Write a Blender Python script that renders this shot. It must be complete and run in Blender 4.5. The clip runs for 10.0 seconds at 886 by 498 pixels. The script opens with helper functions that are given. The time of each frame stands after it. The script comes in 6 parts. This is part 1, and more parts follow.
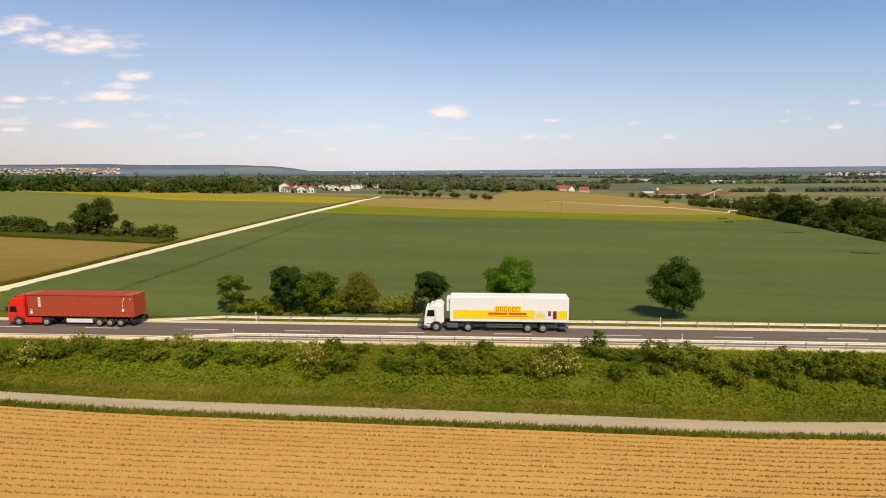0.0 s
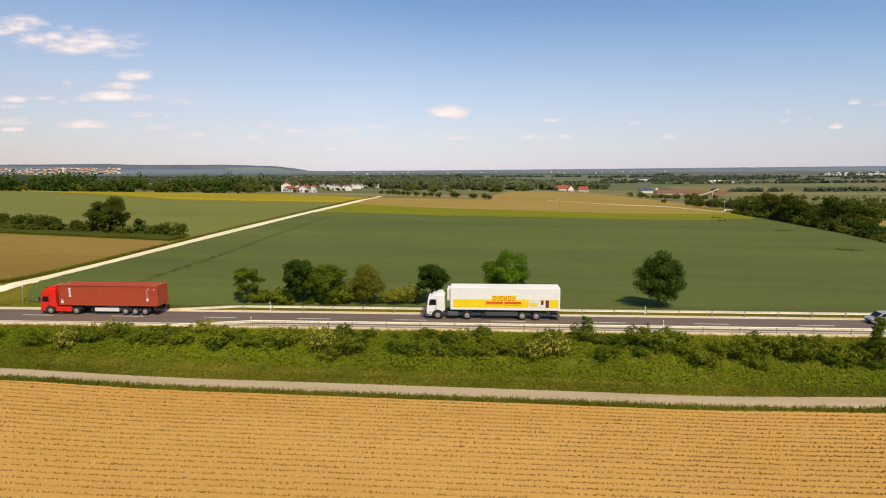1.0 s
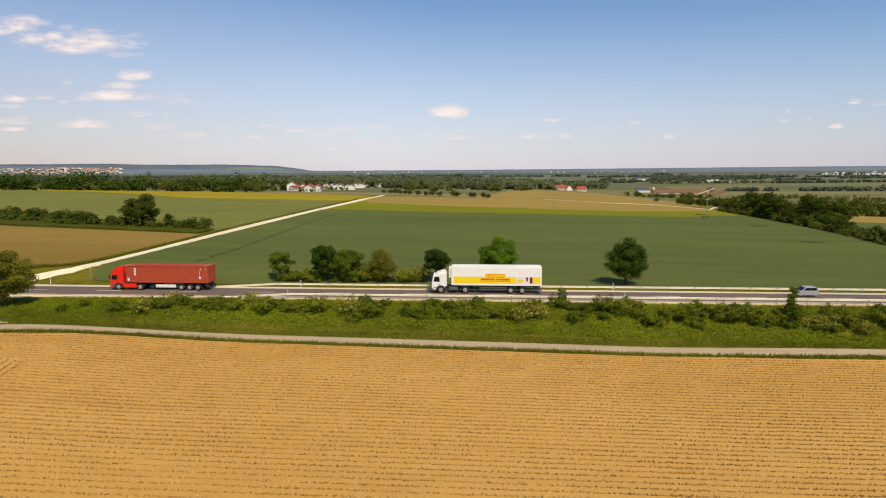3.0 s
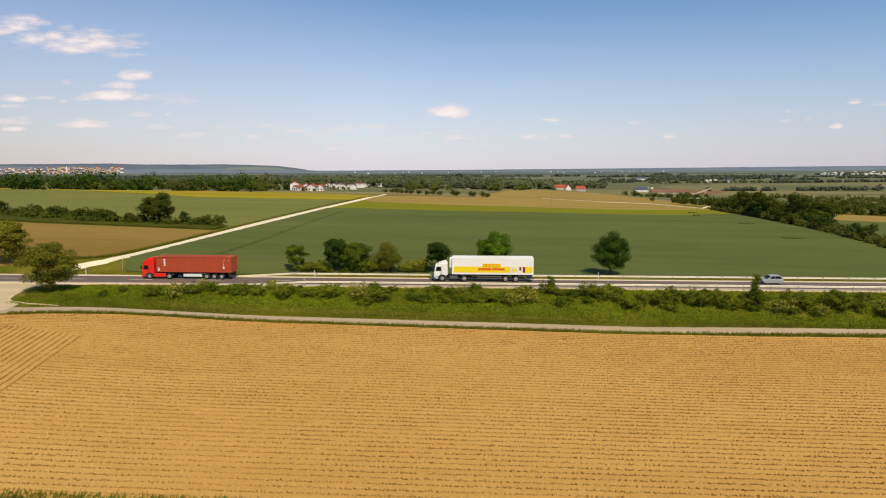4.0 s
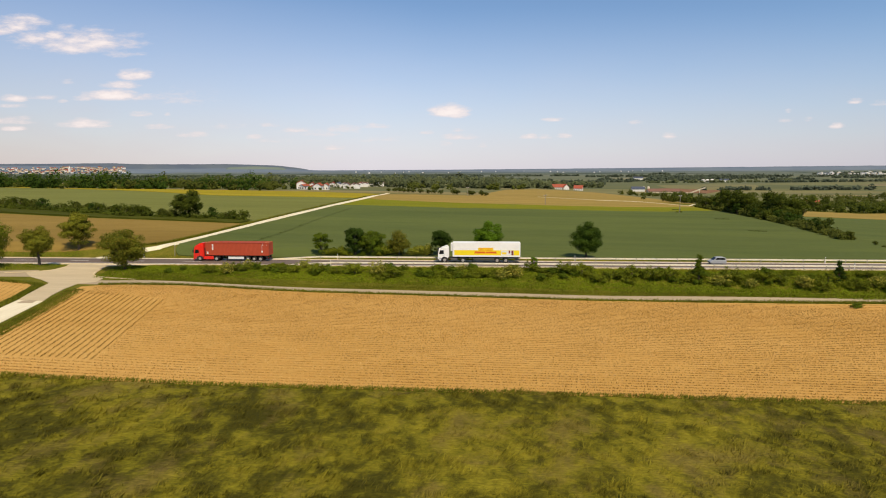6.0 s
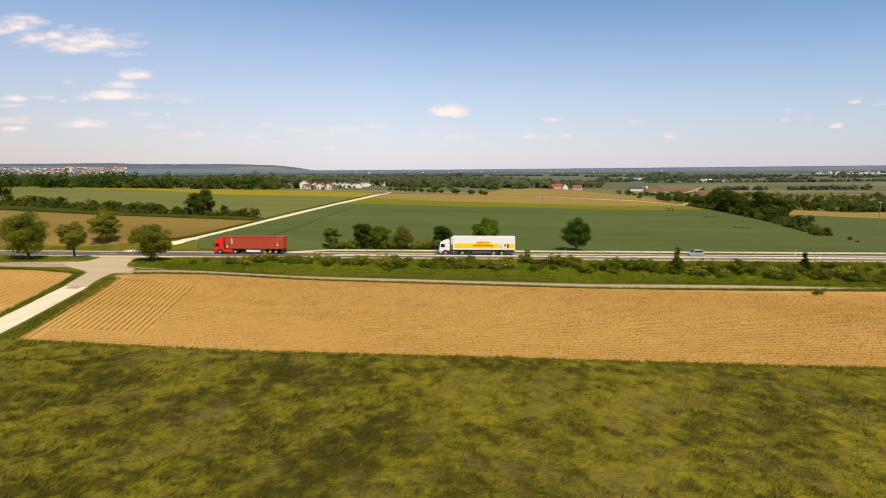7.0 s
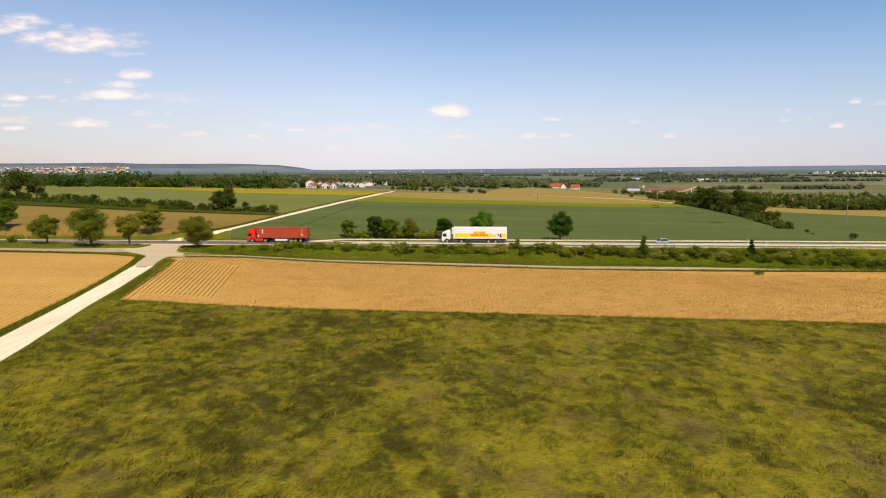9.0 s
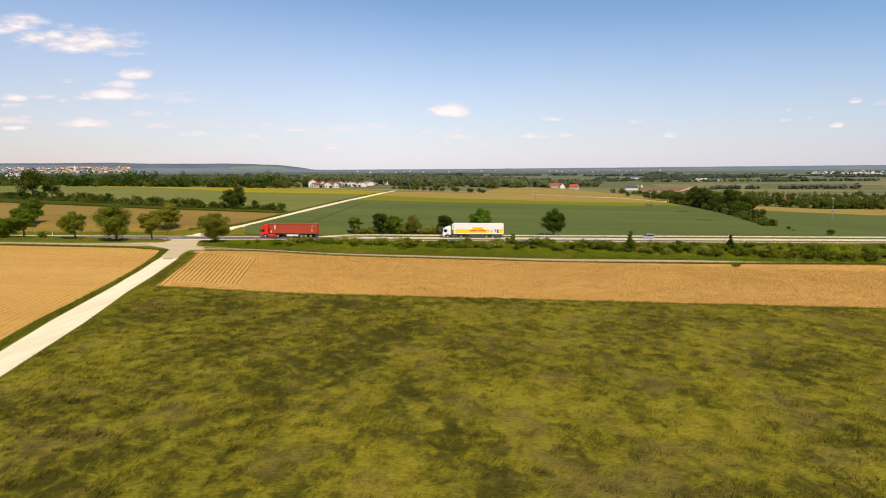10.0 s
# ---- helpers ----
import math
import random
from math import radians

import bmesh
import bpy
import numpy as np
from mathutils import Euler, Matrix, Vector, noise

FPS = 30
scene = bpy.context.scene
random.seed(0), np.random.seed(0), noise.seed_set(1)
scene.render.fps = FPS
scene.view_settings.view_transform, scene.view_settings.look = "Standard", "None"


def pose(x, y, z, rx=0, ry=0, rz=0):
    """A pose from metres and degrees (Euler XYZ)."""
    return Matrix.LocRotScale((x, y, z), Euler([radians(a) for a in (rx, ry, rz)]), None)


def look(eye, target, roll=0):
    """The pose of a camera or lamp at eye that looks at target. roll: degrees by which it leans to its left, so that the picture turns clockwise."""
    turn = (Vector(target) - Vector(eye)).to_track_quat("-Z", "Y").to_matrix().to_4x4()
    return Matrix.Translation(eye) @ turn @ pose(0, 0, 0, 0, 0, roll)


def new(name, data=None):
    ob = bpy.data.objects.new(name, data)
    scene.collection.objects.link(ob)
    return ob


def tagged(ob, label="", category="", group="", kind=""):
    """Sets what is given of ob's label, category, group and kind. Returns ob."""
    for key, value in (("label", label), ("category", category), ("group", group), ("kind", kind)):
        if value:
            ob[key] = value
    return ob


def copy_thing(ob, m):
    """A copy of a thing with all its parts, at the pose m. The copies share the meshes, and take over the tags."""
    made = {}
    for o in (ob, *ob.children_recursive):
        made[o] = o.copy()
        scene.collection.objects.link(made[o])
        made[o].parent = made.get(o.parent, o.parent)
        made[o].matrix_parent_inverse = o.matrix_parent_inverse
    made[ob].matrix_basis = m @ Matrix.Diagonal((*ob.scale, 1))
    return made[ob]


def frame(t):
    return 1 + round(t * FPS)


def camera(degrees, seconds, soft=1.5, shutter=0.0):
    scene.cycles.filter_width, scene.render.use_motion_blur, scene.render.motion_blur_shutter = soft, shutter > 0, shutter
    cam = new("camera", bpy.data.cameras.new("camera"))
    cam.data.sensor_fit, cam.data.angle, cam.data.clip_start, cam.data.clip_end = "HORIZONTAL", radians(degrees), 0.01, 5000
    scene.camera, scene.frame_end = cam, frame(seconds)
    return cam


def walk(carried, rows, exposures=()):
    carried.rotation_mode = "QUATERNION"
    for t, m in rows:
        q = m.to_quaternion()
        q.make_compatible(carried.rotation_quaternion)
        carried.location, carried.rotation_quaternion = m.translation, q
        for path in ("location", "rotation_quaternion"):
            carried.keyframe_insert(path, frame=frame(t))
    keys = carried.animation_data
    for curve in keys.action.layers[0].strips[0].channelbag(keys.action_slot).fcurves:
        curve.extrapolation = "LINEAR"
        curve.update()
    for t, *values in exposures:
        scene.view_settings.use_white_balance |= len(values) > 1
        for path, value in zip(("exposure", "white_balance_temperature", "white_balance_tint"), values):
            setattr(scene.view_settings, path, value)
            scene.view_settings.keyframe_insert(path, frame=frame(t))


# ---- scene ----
cam = camera(74.0, 10.0, 1.05)
PATH = [
    (0, (-0.000, -0.000, 20.900), (-0.000, 49.537, 14.111), -0.20),
    (0.5, (-0.055, -2.565, 20.911), (-0.057, 46.972, 14.119), -0.20),
    (1, (-0.120, -5.560, 20.924), (-0.123, 43.976, 14.128), -0.20),
    (1.5, (-0.192, -8.940, 20.939), (-0.198, 40.595, 14.140), -0.20),
    (2, (-0.271, -12.641, 20.957), (-0.279, 36.894, 14.153), -0.20),
    (2.5, (-0.357, -16.662, 20.977), (-0.367, 32.872, 14.167), -0.20),
    (4, (-0.644, -30.255, 21.049), (-0.663, 19.276, 14.223), -0.19),
    (4.5, (-0.746, -35.119, 21.077), (-0.767, 14.412, 14.246), -0.19),
    (5, (-0.848, -40.011, 21.106), (-0.872, 9.519, 14.269), -0.19),
    (5.5, (-0.952, -45.021, 21.138), (-0.980, 4.508, 14.294), -0.19),
    (7, (-1.268, -60.401, 21.241), (-1.305, -10.874, 14.379), -0.19),
    (7.5, (-1.373, -65.540, 21.278), (-1.413, -16.014, 14.410), -0.19),
    (8, (-1.477, -70.697, 21.317), (-1.520, -21.172, 14.443), -0.19),
    (8.5, (-1.582, -75.891, 21.357), (-1.628, -26.366, 14.477), -0.18),
    (9, (-1.686, -81.093, 21.399), (-1.736, -31.570, 14.512), -0.18),
    (9.5, (-1.790, -86.315, 21.441), (-1.843, -36.792, 14.548), -0.18),
    (10, (-1.894, -91.536, 21.486), (-1.950, -42.014, 14.586), -0.18),
]
walk(cam, [(t, look(eye, target, roll)) for t, eye, target, roll in PATH],
     exposures=[(0, -0.03), (1, -0.06), (2, -0.11), (4, -0.13), (5.5, -0.12), (7, -0.04), (8, 0.0), (9, 0.04), (10, 0.06)])

# ---- light ----
SUN_EL, SUN_AZ = 53.0, 157.0          # degrees; azimuth measured clockwise from +y to where the sun stands
world = bpy.data.worlds.new("sky")
scene.world = world
world.use_nodes = True
wn, wl = world.node_tree.nodes, world.node_tree.links
wn.clear()
w_out, w_bg = wn.new("ShaderNodeOutputWorld"), wn.new("ShaderNodeBackground")
sky = wn.new("ShaderNodeTexSky")
sky.sky_type, sky.sun_disc = "NISHITA", False
sky.sun_elevation, sky.sun_rotation = radians(SUN_EL), radians(SUN_AZ)
sky.altitude, sky.air_density, sky.dust_density, sky.ozone_density = 400, 1.0, 0.4, 4.5
w_bg.inputs["Strength"].default_value = 0.13


def wmath(op, a, b=None, c=None):
    n = wn.new("ShaderNodeMath")
    n.operation = op
    for i, v in enumerate((a, b, c)):
        if v is None:
            continue
        if isinstance(v, (int, float)):
            n.inputs[i].default_value = v
        else:
            wl.new(v, n.inputs[i])
    return n.outputs[0]


# Fair-weather clouds low over the horizon: (azimuth tangent, elevation tangent, half width, half height, density)
CLOUDS = [(-0.689, 0.232, 0.039, 0.0115, 0.9), (-0.718, 0.225, 0.023, 0.0106, 0.8), (-0.586, 0.201, 0.079, 0.0151, 0.85), (-0.633, 0.215, 0.018, 0.0053, 1.1), (-0.673, 0.210, 0.037, 0.0089, 0.7),
          (-0.527, 0.186, 0.028, 0.0054, 0.5), (-0.613, 0.228, 0.013, 0.0044, 0.4), (-0.509, 0.151, 0.024, 0.0072, 1.1), (-0.540, 0.135, 0.032, 0.0054, 0.8), (-0.551, 0.119, 0.037, 0.0082, 1.1),
          (-0.593, 0.115, 0.019, 0.0037, 0.7), (-0.485, 0.116, 0.032, 0.0046, 0.7), (-0.711, 0.115, 0.019, 0.0055, 1.0), (-0.663, 0.117, 0.022, 0.0037, 0.6), (-0.631, 0.111, 0.007, 0.0027, 0.5),
          (-0.712, 0.103, 0.021, 0.0027, 0.6), (-0.597, 0.073, 0.040, 0.0065, 1.0), (-0.619, 0.141, 0.009, 0.0036, 0.4), (-0.717, 0.078, 0.032, 0.0055, 0.6), (-0.716, 0.066, 0.017, 0.0037, 0.8),
          (-0.502, 0.089, 0.019, 0.0037, 0.7), (-0.459, 0.089, 0.005, 0.0028, 0.7), (-0.475, 0.068, 0.021, 0.0037, 0.7), (-0.421, 0.055, 0.019, 0.0046, 0.8), (-0.439, 0.113, 0.042, 0.0091, 0.25),
          (-0.352, 0.069, 0.021, 0.0037, 0.4), (-0.317, 0.051, 0.012, 0.0037, 0.7), (-0.288, 0.071, 0.013, 0.0037, 0.5), (-0.244, 0.062, 0.019, 0.0037, 0.7), (-0.164, 0.062, 0.025, 0.0056, 0.7),
          (-0.202, 0.057, 0.047, 0.0046, 0.35), (-0.112, 0.068, 0.021, 0.0037, 0.6), (-0.179, 0.033, 0.016, 0.0037, 0.5), (-0.268, 0.045, 0.038, 0.0028, 0.35), (-0.117, 0.046, 0.028, 0.0037, 0.3),
          (0.013, 0.090, 0.029, 0.0092, 1.25), (0.027, 0.050, 0.023, 0.0046, 0.8), (0.023, 0.061, 0.009, 0.0028, 0.5), (-0.027, 0.058, 0.013, 0.0028, 0.4), (0.002, 0.039, 0.009, 0.0037, 0.35),
          (0.068, 0.036, 0.006, 0.0028, 0.3), (0.143, 0.050, 0.013, 0.0037, 0.9), (0.201, 0.051, 0.012, 0.0037, 0.7), (0.172, 0.050, 0.011, 0.0028, 0.4), (0.181, 0.078, 0.015, 0.0028, 0.5),
          (0.325, 0.073, 0.011, 0.0037, 0.55), (0.378, 0.051, 0.009, 0.0037, 0.5), (0.570, 0.076, 0.012, 0.0046, 0.7), (0.574, 0.090, 0.005, 0.0028, 0.4), (0.610, 0.076, 0.007, 0.0028, 0.35),
          (0.658, 0.066, 0.010, 0.0037, 0.6), (0.684, 0.106, 0.011, 0.0037, 0.6), (0.725, 0.102, 0.019, 0.0037, 0.35)]
w_tc = wn.new("ShaderNodeTexCoord")
w_sep = wn.new("ShaderNodeSeparateXYZ")
wl.new(w_tc.outputs["Generated"], w_sep.inputs[0])
ahead = wmath("MAXIMUM", w_sep.outputs["Y"], 0.05)
u_az, v_el = wmath("DIVIDE", w_sep.outputs["X"], ahead), wmath("DIVIDE", w_sep.outputs["Z"], ahead)
w_cmb = wn.new("ShaderNodeCombineXYZ")
wl.new(u_az, w_cmb.inputs[0])
wl.new(wmath("MULTIPLY", v_el, 3.2), w_cmb.inputs[1])
w_noise = wn.new("ShaderNodeTexNoise")
w_noise.inputs["Scale"].default_value, w_noise.inputs["Detail"].default_value = 22.0, 7.0
w_noise.inputs["Roughness"].default_value = 0.62
wl.new(w_cmb.outputs[0], w_noise.inputs["Vector"])
w_n2 = wn.new("ShaderNodeTexNoise")
w_n2.inputs["Scale"].default_value, w_n2.inputs["Detail"].default_value = 7.0, 4.0
wl.new(w_cmb.outputs[0], w_n2.inputs["Vector"])
rag = wmath("MULTIPLY", wmath("SUBTRACT", w_noise.outputs[0], 0.5), 3.7)
total = None
for cu, cv, hu, hv, dens in CLOUDS:
    hu, hv, dens = hu * 1.4, hv * 1.9, dens * 1.3
    du = wmath("MULTIPLY", wmath("SUBTRACT", u_az, cu), 1 / hu)
    dv = wmath("MULTIPLY", wmath("SUBTRACT", v_el, cv), 1 / hv)
    flat = wmath("MULTIPLY", wmath("MINIMUM", dv, 0.0), 0.9)      # flatter undersides
    dv2 = wmath("ADD", dv, flat)
    r2 = wmath("ADD", wmath("MULTIPLY", du, du), wmath("MULTIPLY", dv2, dv2))
    m = wmath("MULTIPLY", wmath("SUBTRACT", 1.0, r2), dens)
    total = m if total is None else wmath("MAXIMUM", total, m)
cover = wmath("ADD", total, rag)
ramp = wn.new("ShaderNodeMapRange")
ramp.interpolation_type = "SMOOTHSTEP"
ramp.inputs["From Min"].default_value, ramp.inputs["From Max"].default_value = -0.1, 1.6
ramp.inputs["To Max"].default_value = 0.92
wl.new(cover, ramp.inputs["Value"])
gate = wn.new("ShaderNodeMapRange")
gate.inputs["From Min"].default_value, gate.inputs["From Max"].default_value = -0.8, 0.25
wl.new(total, gate.inputs["Value"])
# thin veil of cirrus and haze towards the horizon
veil = wmath("MULTIPLY", wmath("POWER", wmath("SUBTRACT", 1.0, wmath("MINIMUM", wmath("MAXIMUM", wmath("DIVIDE", v_el, wmath("ADD", 0.26, wmath("MULTIPLY", wmath("MAXIMUM", wmath("MULTIPLY", u_az, -1.0), 0.0), 0.16))), 0.0), 1.0)), 1.25), 0.86)
veil_n = wmath("MULTIPLY", veil, wmath("ADD", wmath("MULTIPLY", w_n2.outputs[0], 0.3), 0.82))
w_mix0, w_mix = wn.new("ShaderNodeMix"), wn.new("ShaderNodeMix")
w_mix0.data_type = w_mix.data_type = "RGBA"
wl.new(veil_n, w_mix0.inputs["Factor"])
wl.new(sky.outputs[0], w_mix0.inputs[6])
w_tone = wn.new("ShaderNodeValToRGB")     # haze: warmer to the west, cooler to the east
w_tone.color_ramp.elements.new(0.42)
for e, (at, c) in zip(w_tone.color_ramp.elements, ((0.0, (0.80, 0.685, 0.69)), (0.42, (0.95, 0.89, 0.99)), (1.0, (0.75, 0.71, 0.82)))):
    e.position, e.color = at, (*c, 1)
wl.new(wmath("ADD", wmath("MULTIPLY", u_az, 0.66), 0.5), w_tone.inputs[0])
w_lift = wn.new("ShaderNodeVectorMath")
w_lift.operation = "SCALE"
w_lift.inputs["Scale"].default_value = 6.4
wl.new(w_tone.outputs[0], w_lift.inputs[0])
wl.new(w_lift.outputs[0], w_mix0.inputs[7])
wl.new(wmath("MULTIPLY", ramp.outputs[0], gate.outputs[0]), w_mix.inputs["Factor"])
wl.new(w_mix0.outputs[2], w_mix.inputs[6])
w_core = wn.new("ShaderNodeMapRange")      # rosy bodies, white where the cloud is thick
w_core.inputs["From Min"].default_value, w_core.inputs["From Max"].default_value = 0.7, 1.9
wl.new(cover, w_core.inputs["Value"])
w_body = wn.new("ShaderNodeMix")
w_body.data_type = "RGBA"
w_body.inputs[6].default_value, w_body.inputs[7].default_value = (7.3, 6.3, 6.15, 1), (8.4, 7.5, 7.15, 1)
wl.new(w_core.outputs[0], w_body.inputs["Factor"])
wl.new(w_body.outputs[2], w_mix.inputs[7])
wl.new(w_mix.outputs[2], w_bg.inputs["Color"])
wl.new(w_bg.outputs[0], w_out.inputs["Surface"])

sun = new("sun", bpy.data.lights.new("sun", "SUN"))
sun.data.energy, sun.data.angle, sun.data.color = 4.65, radians(0.53), (1.0, 0.838, 0.59)
sun_dir = Vector((math.sin(radians(SUN_AZ)) * math.cos(radians(SUN_EL)), math.cos(radians(SUN_AZ)) * math.cos(radians(SUN_EL)), math.sin(radians(SUN_EL))))
sun.matrix_world = look(sun_dir * 200, (0, 0, 0))

# ---- materials ----


class Nodes:
    """A small builder for one node material."""

    def __init__(self, name):
        self.mat = bpy.data.materials.new(name)
        self.mat.use_nodes = True
        self.t = self.mat.node_tree
        self.b = self.t.nodes["Principled BSDF"]

    def node(self, kind, **inputs):
        n = self.t.nodes.new(kind)
        for k, v in inputs.items():
            self.put(n.inputs[k.replace("_", " ")], v)
        return n

    def put(self, socket, v):
        if hasattr(v, "links"):
            self.t.links.new(v, socket)
        else:
            socket.default_value = v

    def coords(self, scale=(1, 1, 1), rot=0.0, local=False):
        src = self.t.nodes.new("ShaderNodeTexCoord").outputs["Object"] if local else self.t.nodes.new("ShaderNodeNewGeometry").outputs["Position"]
        m = self.t.nodes.new("ShaderNodeMapping")
        m.inputs["Scale"].default_value = scale
        m.inputs["Rotation"].default_value = (0, 0, rot)
        self.t.links.new(src, m.inputs["Vector"])
        return m.outputs[0]

    def noise(self, vec, scale, detail=4.0, rough=0.55, dist=0.0):
        return self.node("ShaderNodeTexNoise", Vector=vec, Scale=scale, Detail=detail, Roughness=rough, Distortion=dist).outputs[0]

    def ramp(self, fac, stops):
        r = self.t.nodes.new("ShaderNodeValToRGB")
        els = r.color_ramp.elements
        while len(els) < len(stops):
            els.new(0.5)
        for e, (p, c) in zip(els, stops):
            e.position = p
            e.color = (*c, 1) if len(c) == 3 else c
        self.t.links.new(fac, r.inputs[0])
        return r.outputs[0]

    def range(self, v, a, b, c=0.0, d=1.0):
        return self.node("ShaderNodeMapRange", Value=v, From_Min=a, From_Max=b, To_Min=c, To_Max=d).outputs[0]

    def math(self, op, a, b=0.0):
        n = self.t.nodes.new("ShaderNodeMath")
        n.operation = op
        self.put(n.inputs[0], a)
        self.put(n.inputs[1], b)
        return n.outputs[0]

    def mix(self, fac, a, b, blend="MIX"):
        m = self.t.nodes.new("ShaderNodeMix")
        m.data_type, m.blend_type = "RGBA", blend
        for s, v in ((m.inputs[0], fac), (m.inputs[6], a), (m.inputs[7], b)):
            self.put(s, (*v, 1) if isinstance(v, tuple) and len(v) == 3 else v)
        return m.outputs[2]

    def bump(self, height, strength=0.4, distance=0.05):
        self.put(self.b.inputs["Normal"], self.node("ShaderNodeBump", Height=height, Strength=strength, Distance=distance).outputs[0])

    def done(self, color, rough=0.8, metal=0.0, spec=0.3):
        self.put(self.b.inputs["Base Color"], (*color, 1) if isinstance(color, tuple) and len(color) == 3 else color)
        self.put(self.b.inputs["Roughness"], rough)
        self.put(self.b.inputs["Metallic"], metal)
        self.put(self.b.inputs["Specular IOR Level"], spec)
        return self.mat


def paint(name, color, rough=0.4, metal=0.0, dirt=0.25, dirt_color=(0.12, 0.09, 0.06), spec=0.4, scale=1.2):
    m = Nodes(name)
    n = m.noise(m.coords(), scale, 6.0, 0.62)
    f = m.noise(m.coords(), scale * 14, 3.0)
    c = m.mix(m.math("MULTIPLY", m.range(n, 0.45, 0.75), dirt), color, dirt_color)
    c = m.mix(m.range(f, 0.3, 0.7, 0.0, 0.12), c, tuple(0.6 * v for v in color))
    return m.done(c, m.range(n, 0.3, 0.7, rough, min(1, rough + 0.2)), metal, spec)


def leaf_material(name, dark, light, tip=None, share=0.72):
    m = Nodes(name)
    g = m.t.nodes.new("ShaderNodeNewGeometry")
    o = m.t.nodes.new("ShaderNodeObjectInfo")
    c = m.mix(g.outputs["Random Per Island"], dark, light)
    if tip:
        c = m.mix(m.range(g.outputs["Random Per Island"], share, share + 0.08), c, tip)
    patch = m.noise(m.coords(), 0.35, 3.0)
    c = m.mix(m.range(patch, 0.35, 0.65, 0.0, 0.45), c, tuple(0.55 * v for v in dark))
    c = m.mix(m.math("MULTIPLY", o.outputs["Random"], 0.22), c, tuple(0.7 * v for v in light))
    tone = m.noise(m.coords(), 0.05, 3.0)
    c = m.mix(m.range(tone, 0.5, 0.68, 0.0, 0.55), c, tuple(1.3 * v for v in light))
    m.done(c, 0.75, 0.0, 0.08)
    tr = m.node("ShaderNodeBsdfTranslucent", Color=c)
    mx = m.node("ShaderNodeMixShader", Fac=0.22)
    m.t.links.new(m.b.outputs[0], mx.inputs[1])
    m.t.links.new(tr.outputs[0], mx.inputs[2])
    m.t.links.new(mx.outputs[0], m.t.nodes["Material Output"].inputs["Surface"])
    return m.mat


def soil(name, base, dark, pale, rot=0.0, row=0.0):
    m = Nodes(name)
    big = m.noise(m.coords((0.35, 1.0, 1.0), rot), 0.05, 4.0)
    mid = m.noise(m.coords((0.3, 1.0, 1.0), rot), 0.8, 5.0, 0.6)
    fine = m.noise(m.coords(), 5.0, 5.0, 0.7)
    c = m.mix(m.range(big, 0.35, 0.68), base, pale)
    band = m.noise(m.coords((0.012, 1.0, 1.0), rot), 0.22, 4.0, 0.65)
    c = m.mix(m.range(band, 0.5, 0.72, 0.0, 0.4), c, dark)
    c = m.mix(m.range(mid, 0.5, 0.75, 0.0, 0.4), c, dark)
    c = m.mix(m.range(fine, 0.35, 0.7, 0.0, 0.4), c, tuple(0.55 * v for v in base))
    m.bump(fine, 0.7, 0.08)
    return m.done(c, 0.95, 0.0, 0.04)


def crop(name, base, dark, pale, rot=0.0, tracks=False):
    m = Nodes(name)
    big = m.noise(m.coords((0.3, 1.3, 1.0), rot), 0.035, 5.0, 0.6)
    mid = m.noise(m.coords((0.25, 1.0, 1.0), rot), 0.35, 5.0, 0.6)
    fine = m.noise(m.coords(), 4.0, 4.0, 0.7)
    c = m.mix(m.range(big, 0.32, 0.68), base, pale)
    c = m.mix(m.range(mid, 0.48, 0.8, 0.0, 0.38), c, dark)
    band = m.noise(m.coords((0.07, 1.0, 1.0), rot), 0.11, 4.0, 0.55, 0.6)
    c = m.mix(m.range(band, 0.42, 0.72, 0.0, 0.34), c, tuple(0.8 * v for v in dark))
    c = m.mix(m.range(fine, 0.3, 0.75, 0.0, 0.42), c, tuple(0.6 * v for v in dark))
    m.bump(fine, 0.6, 0.15)
    return m.done(c, 0.9, 0.0, 0.04)


def meadow_color(m):
    """Patches of pale grass, dark herbs and withered stalks, the same for the sheet and the blades on it."""
    p = m.coords((0.95, 0.78, 1.0), 0.25)
    big = m.noise(p, 0.085, 3.0, 0.5)
    clump = m.noise(p, 0.62, 3.0, 0.5, 0.4)
    patch = m.noise(p, 1.7, 5.0, 0.65, 0.6)
    fine = m.noise(m.coords((0.7, 2.2, 1), 0.2), 2.6, 4.0, 0.7)
    k = m.math("ADD", m.math("ADD", m.math("MULTIPLY", clump, 0.48), m.math("MULTIPLY", patch, 0.29)), m.math("MULTIPLY", big, 0.43))
    c = m.ramp(k, [(0.485, (0.062, 0.056, 0.007)), (0.55, (0.100, 0.090, 0.009)), (0.61, (0.19, 0.168, 0.013)), (0.70, (0.29, 0.245, 0.020))])
    brown = m.range(m.noise(p, 0.16, 6.0, 0.7, 0.2), 0.51, 0.64, 0.0, 0.62)
    c = m.mix(brown, c, (0.19, 0.135, 0.042))
    return m.mix(m.range(fine, 0.35, 0.7, 0.0, 0.55), c, (0.028, 0.03, 0.006)), fine


def make_meadow():
    m = Nodes("meadow")
    c, fine = meadow_color(m)
    m.bump(fine, 0.8, 0.2)
    return m.done(c, 0.95, 0.0, 0.04)


def make_blades():
    m = Nodes("meadow_blades")
    c, fine = meadow_color(m)
    g = m.t.nodes.new("ShaderNodeNewGeometry")
    c = m.mix(m.range(g.outputs["Random Per Island"], 0.0, 1.0, 0.0, 0.32), c, (0.20, 0.17, 0.025))
    return m.done(c, 0.9, 0.0, 0.05)


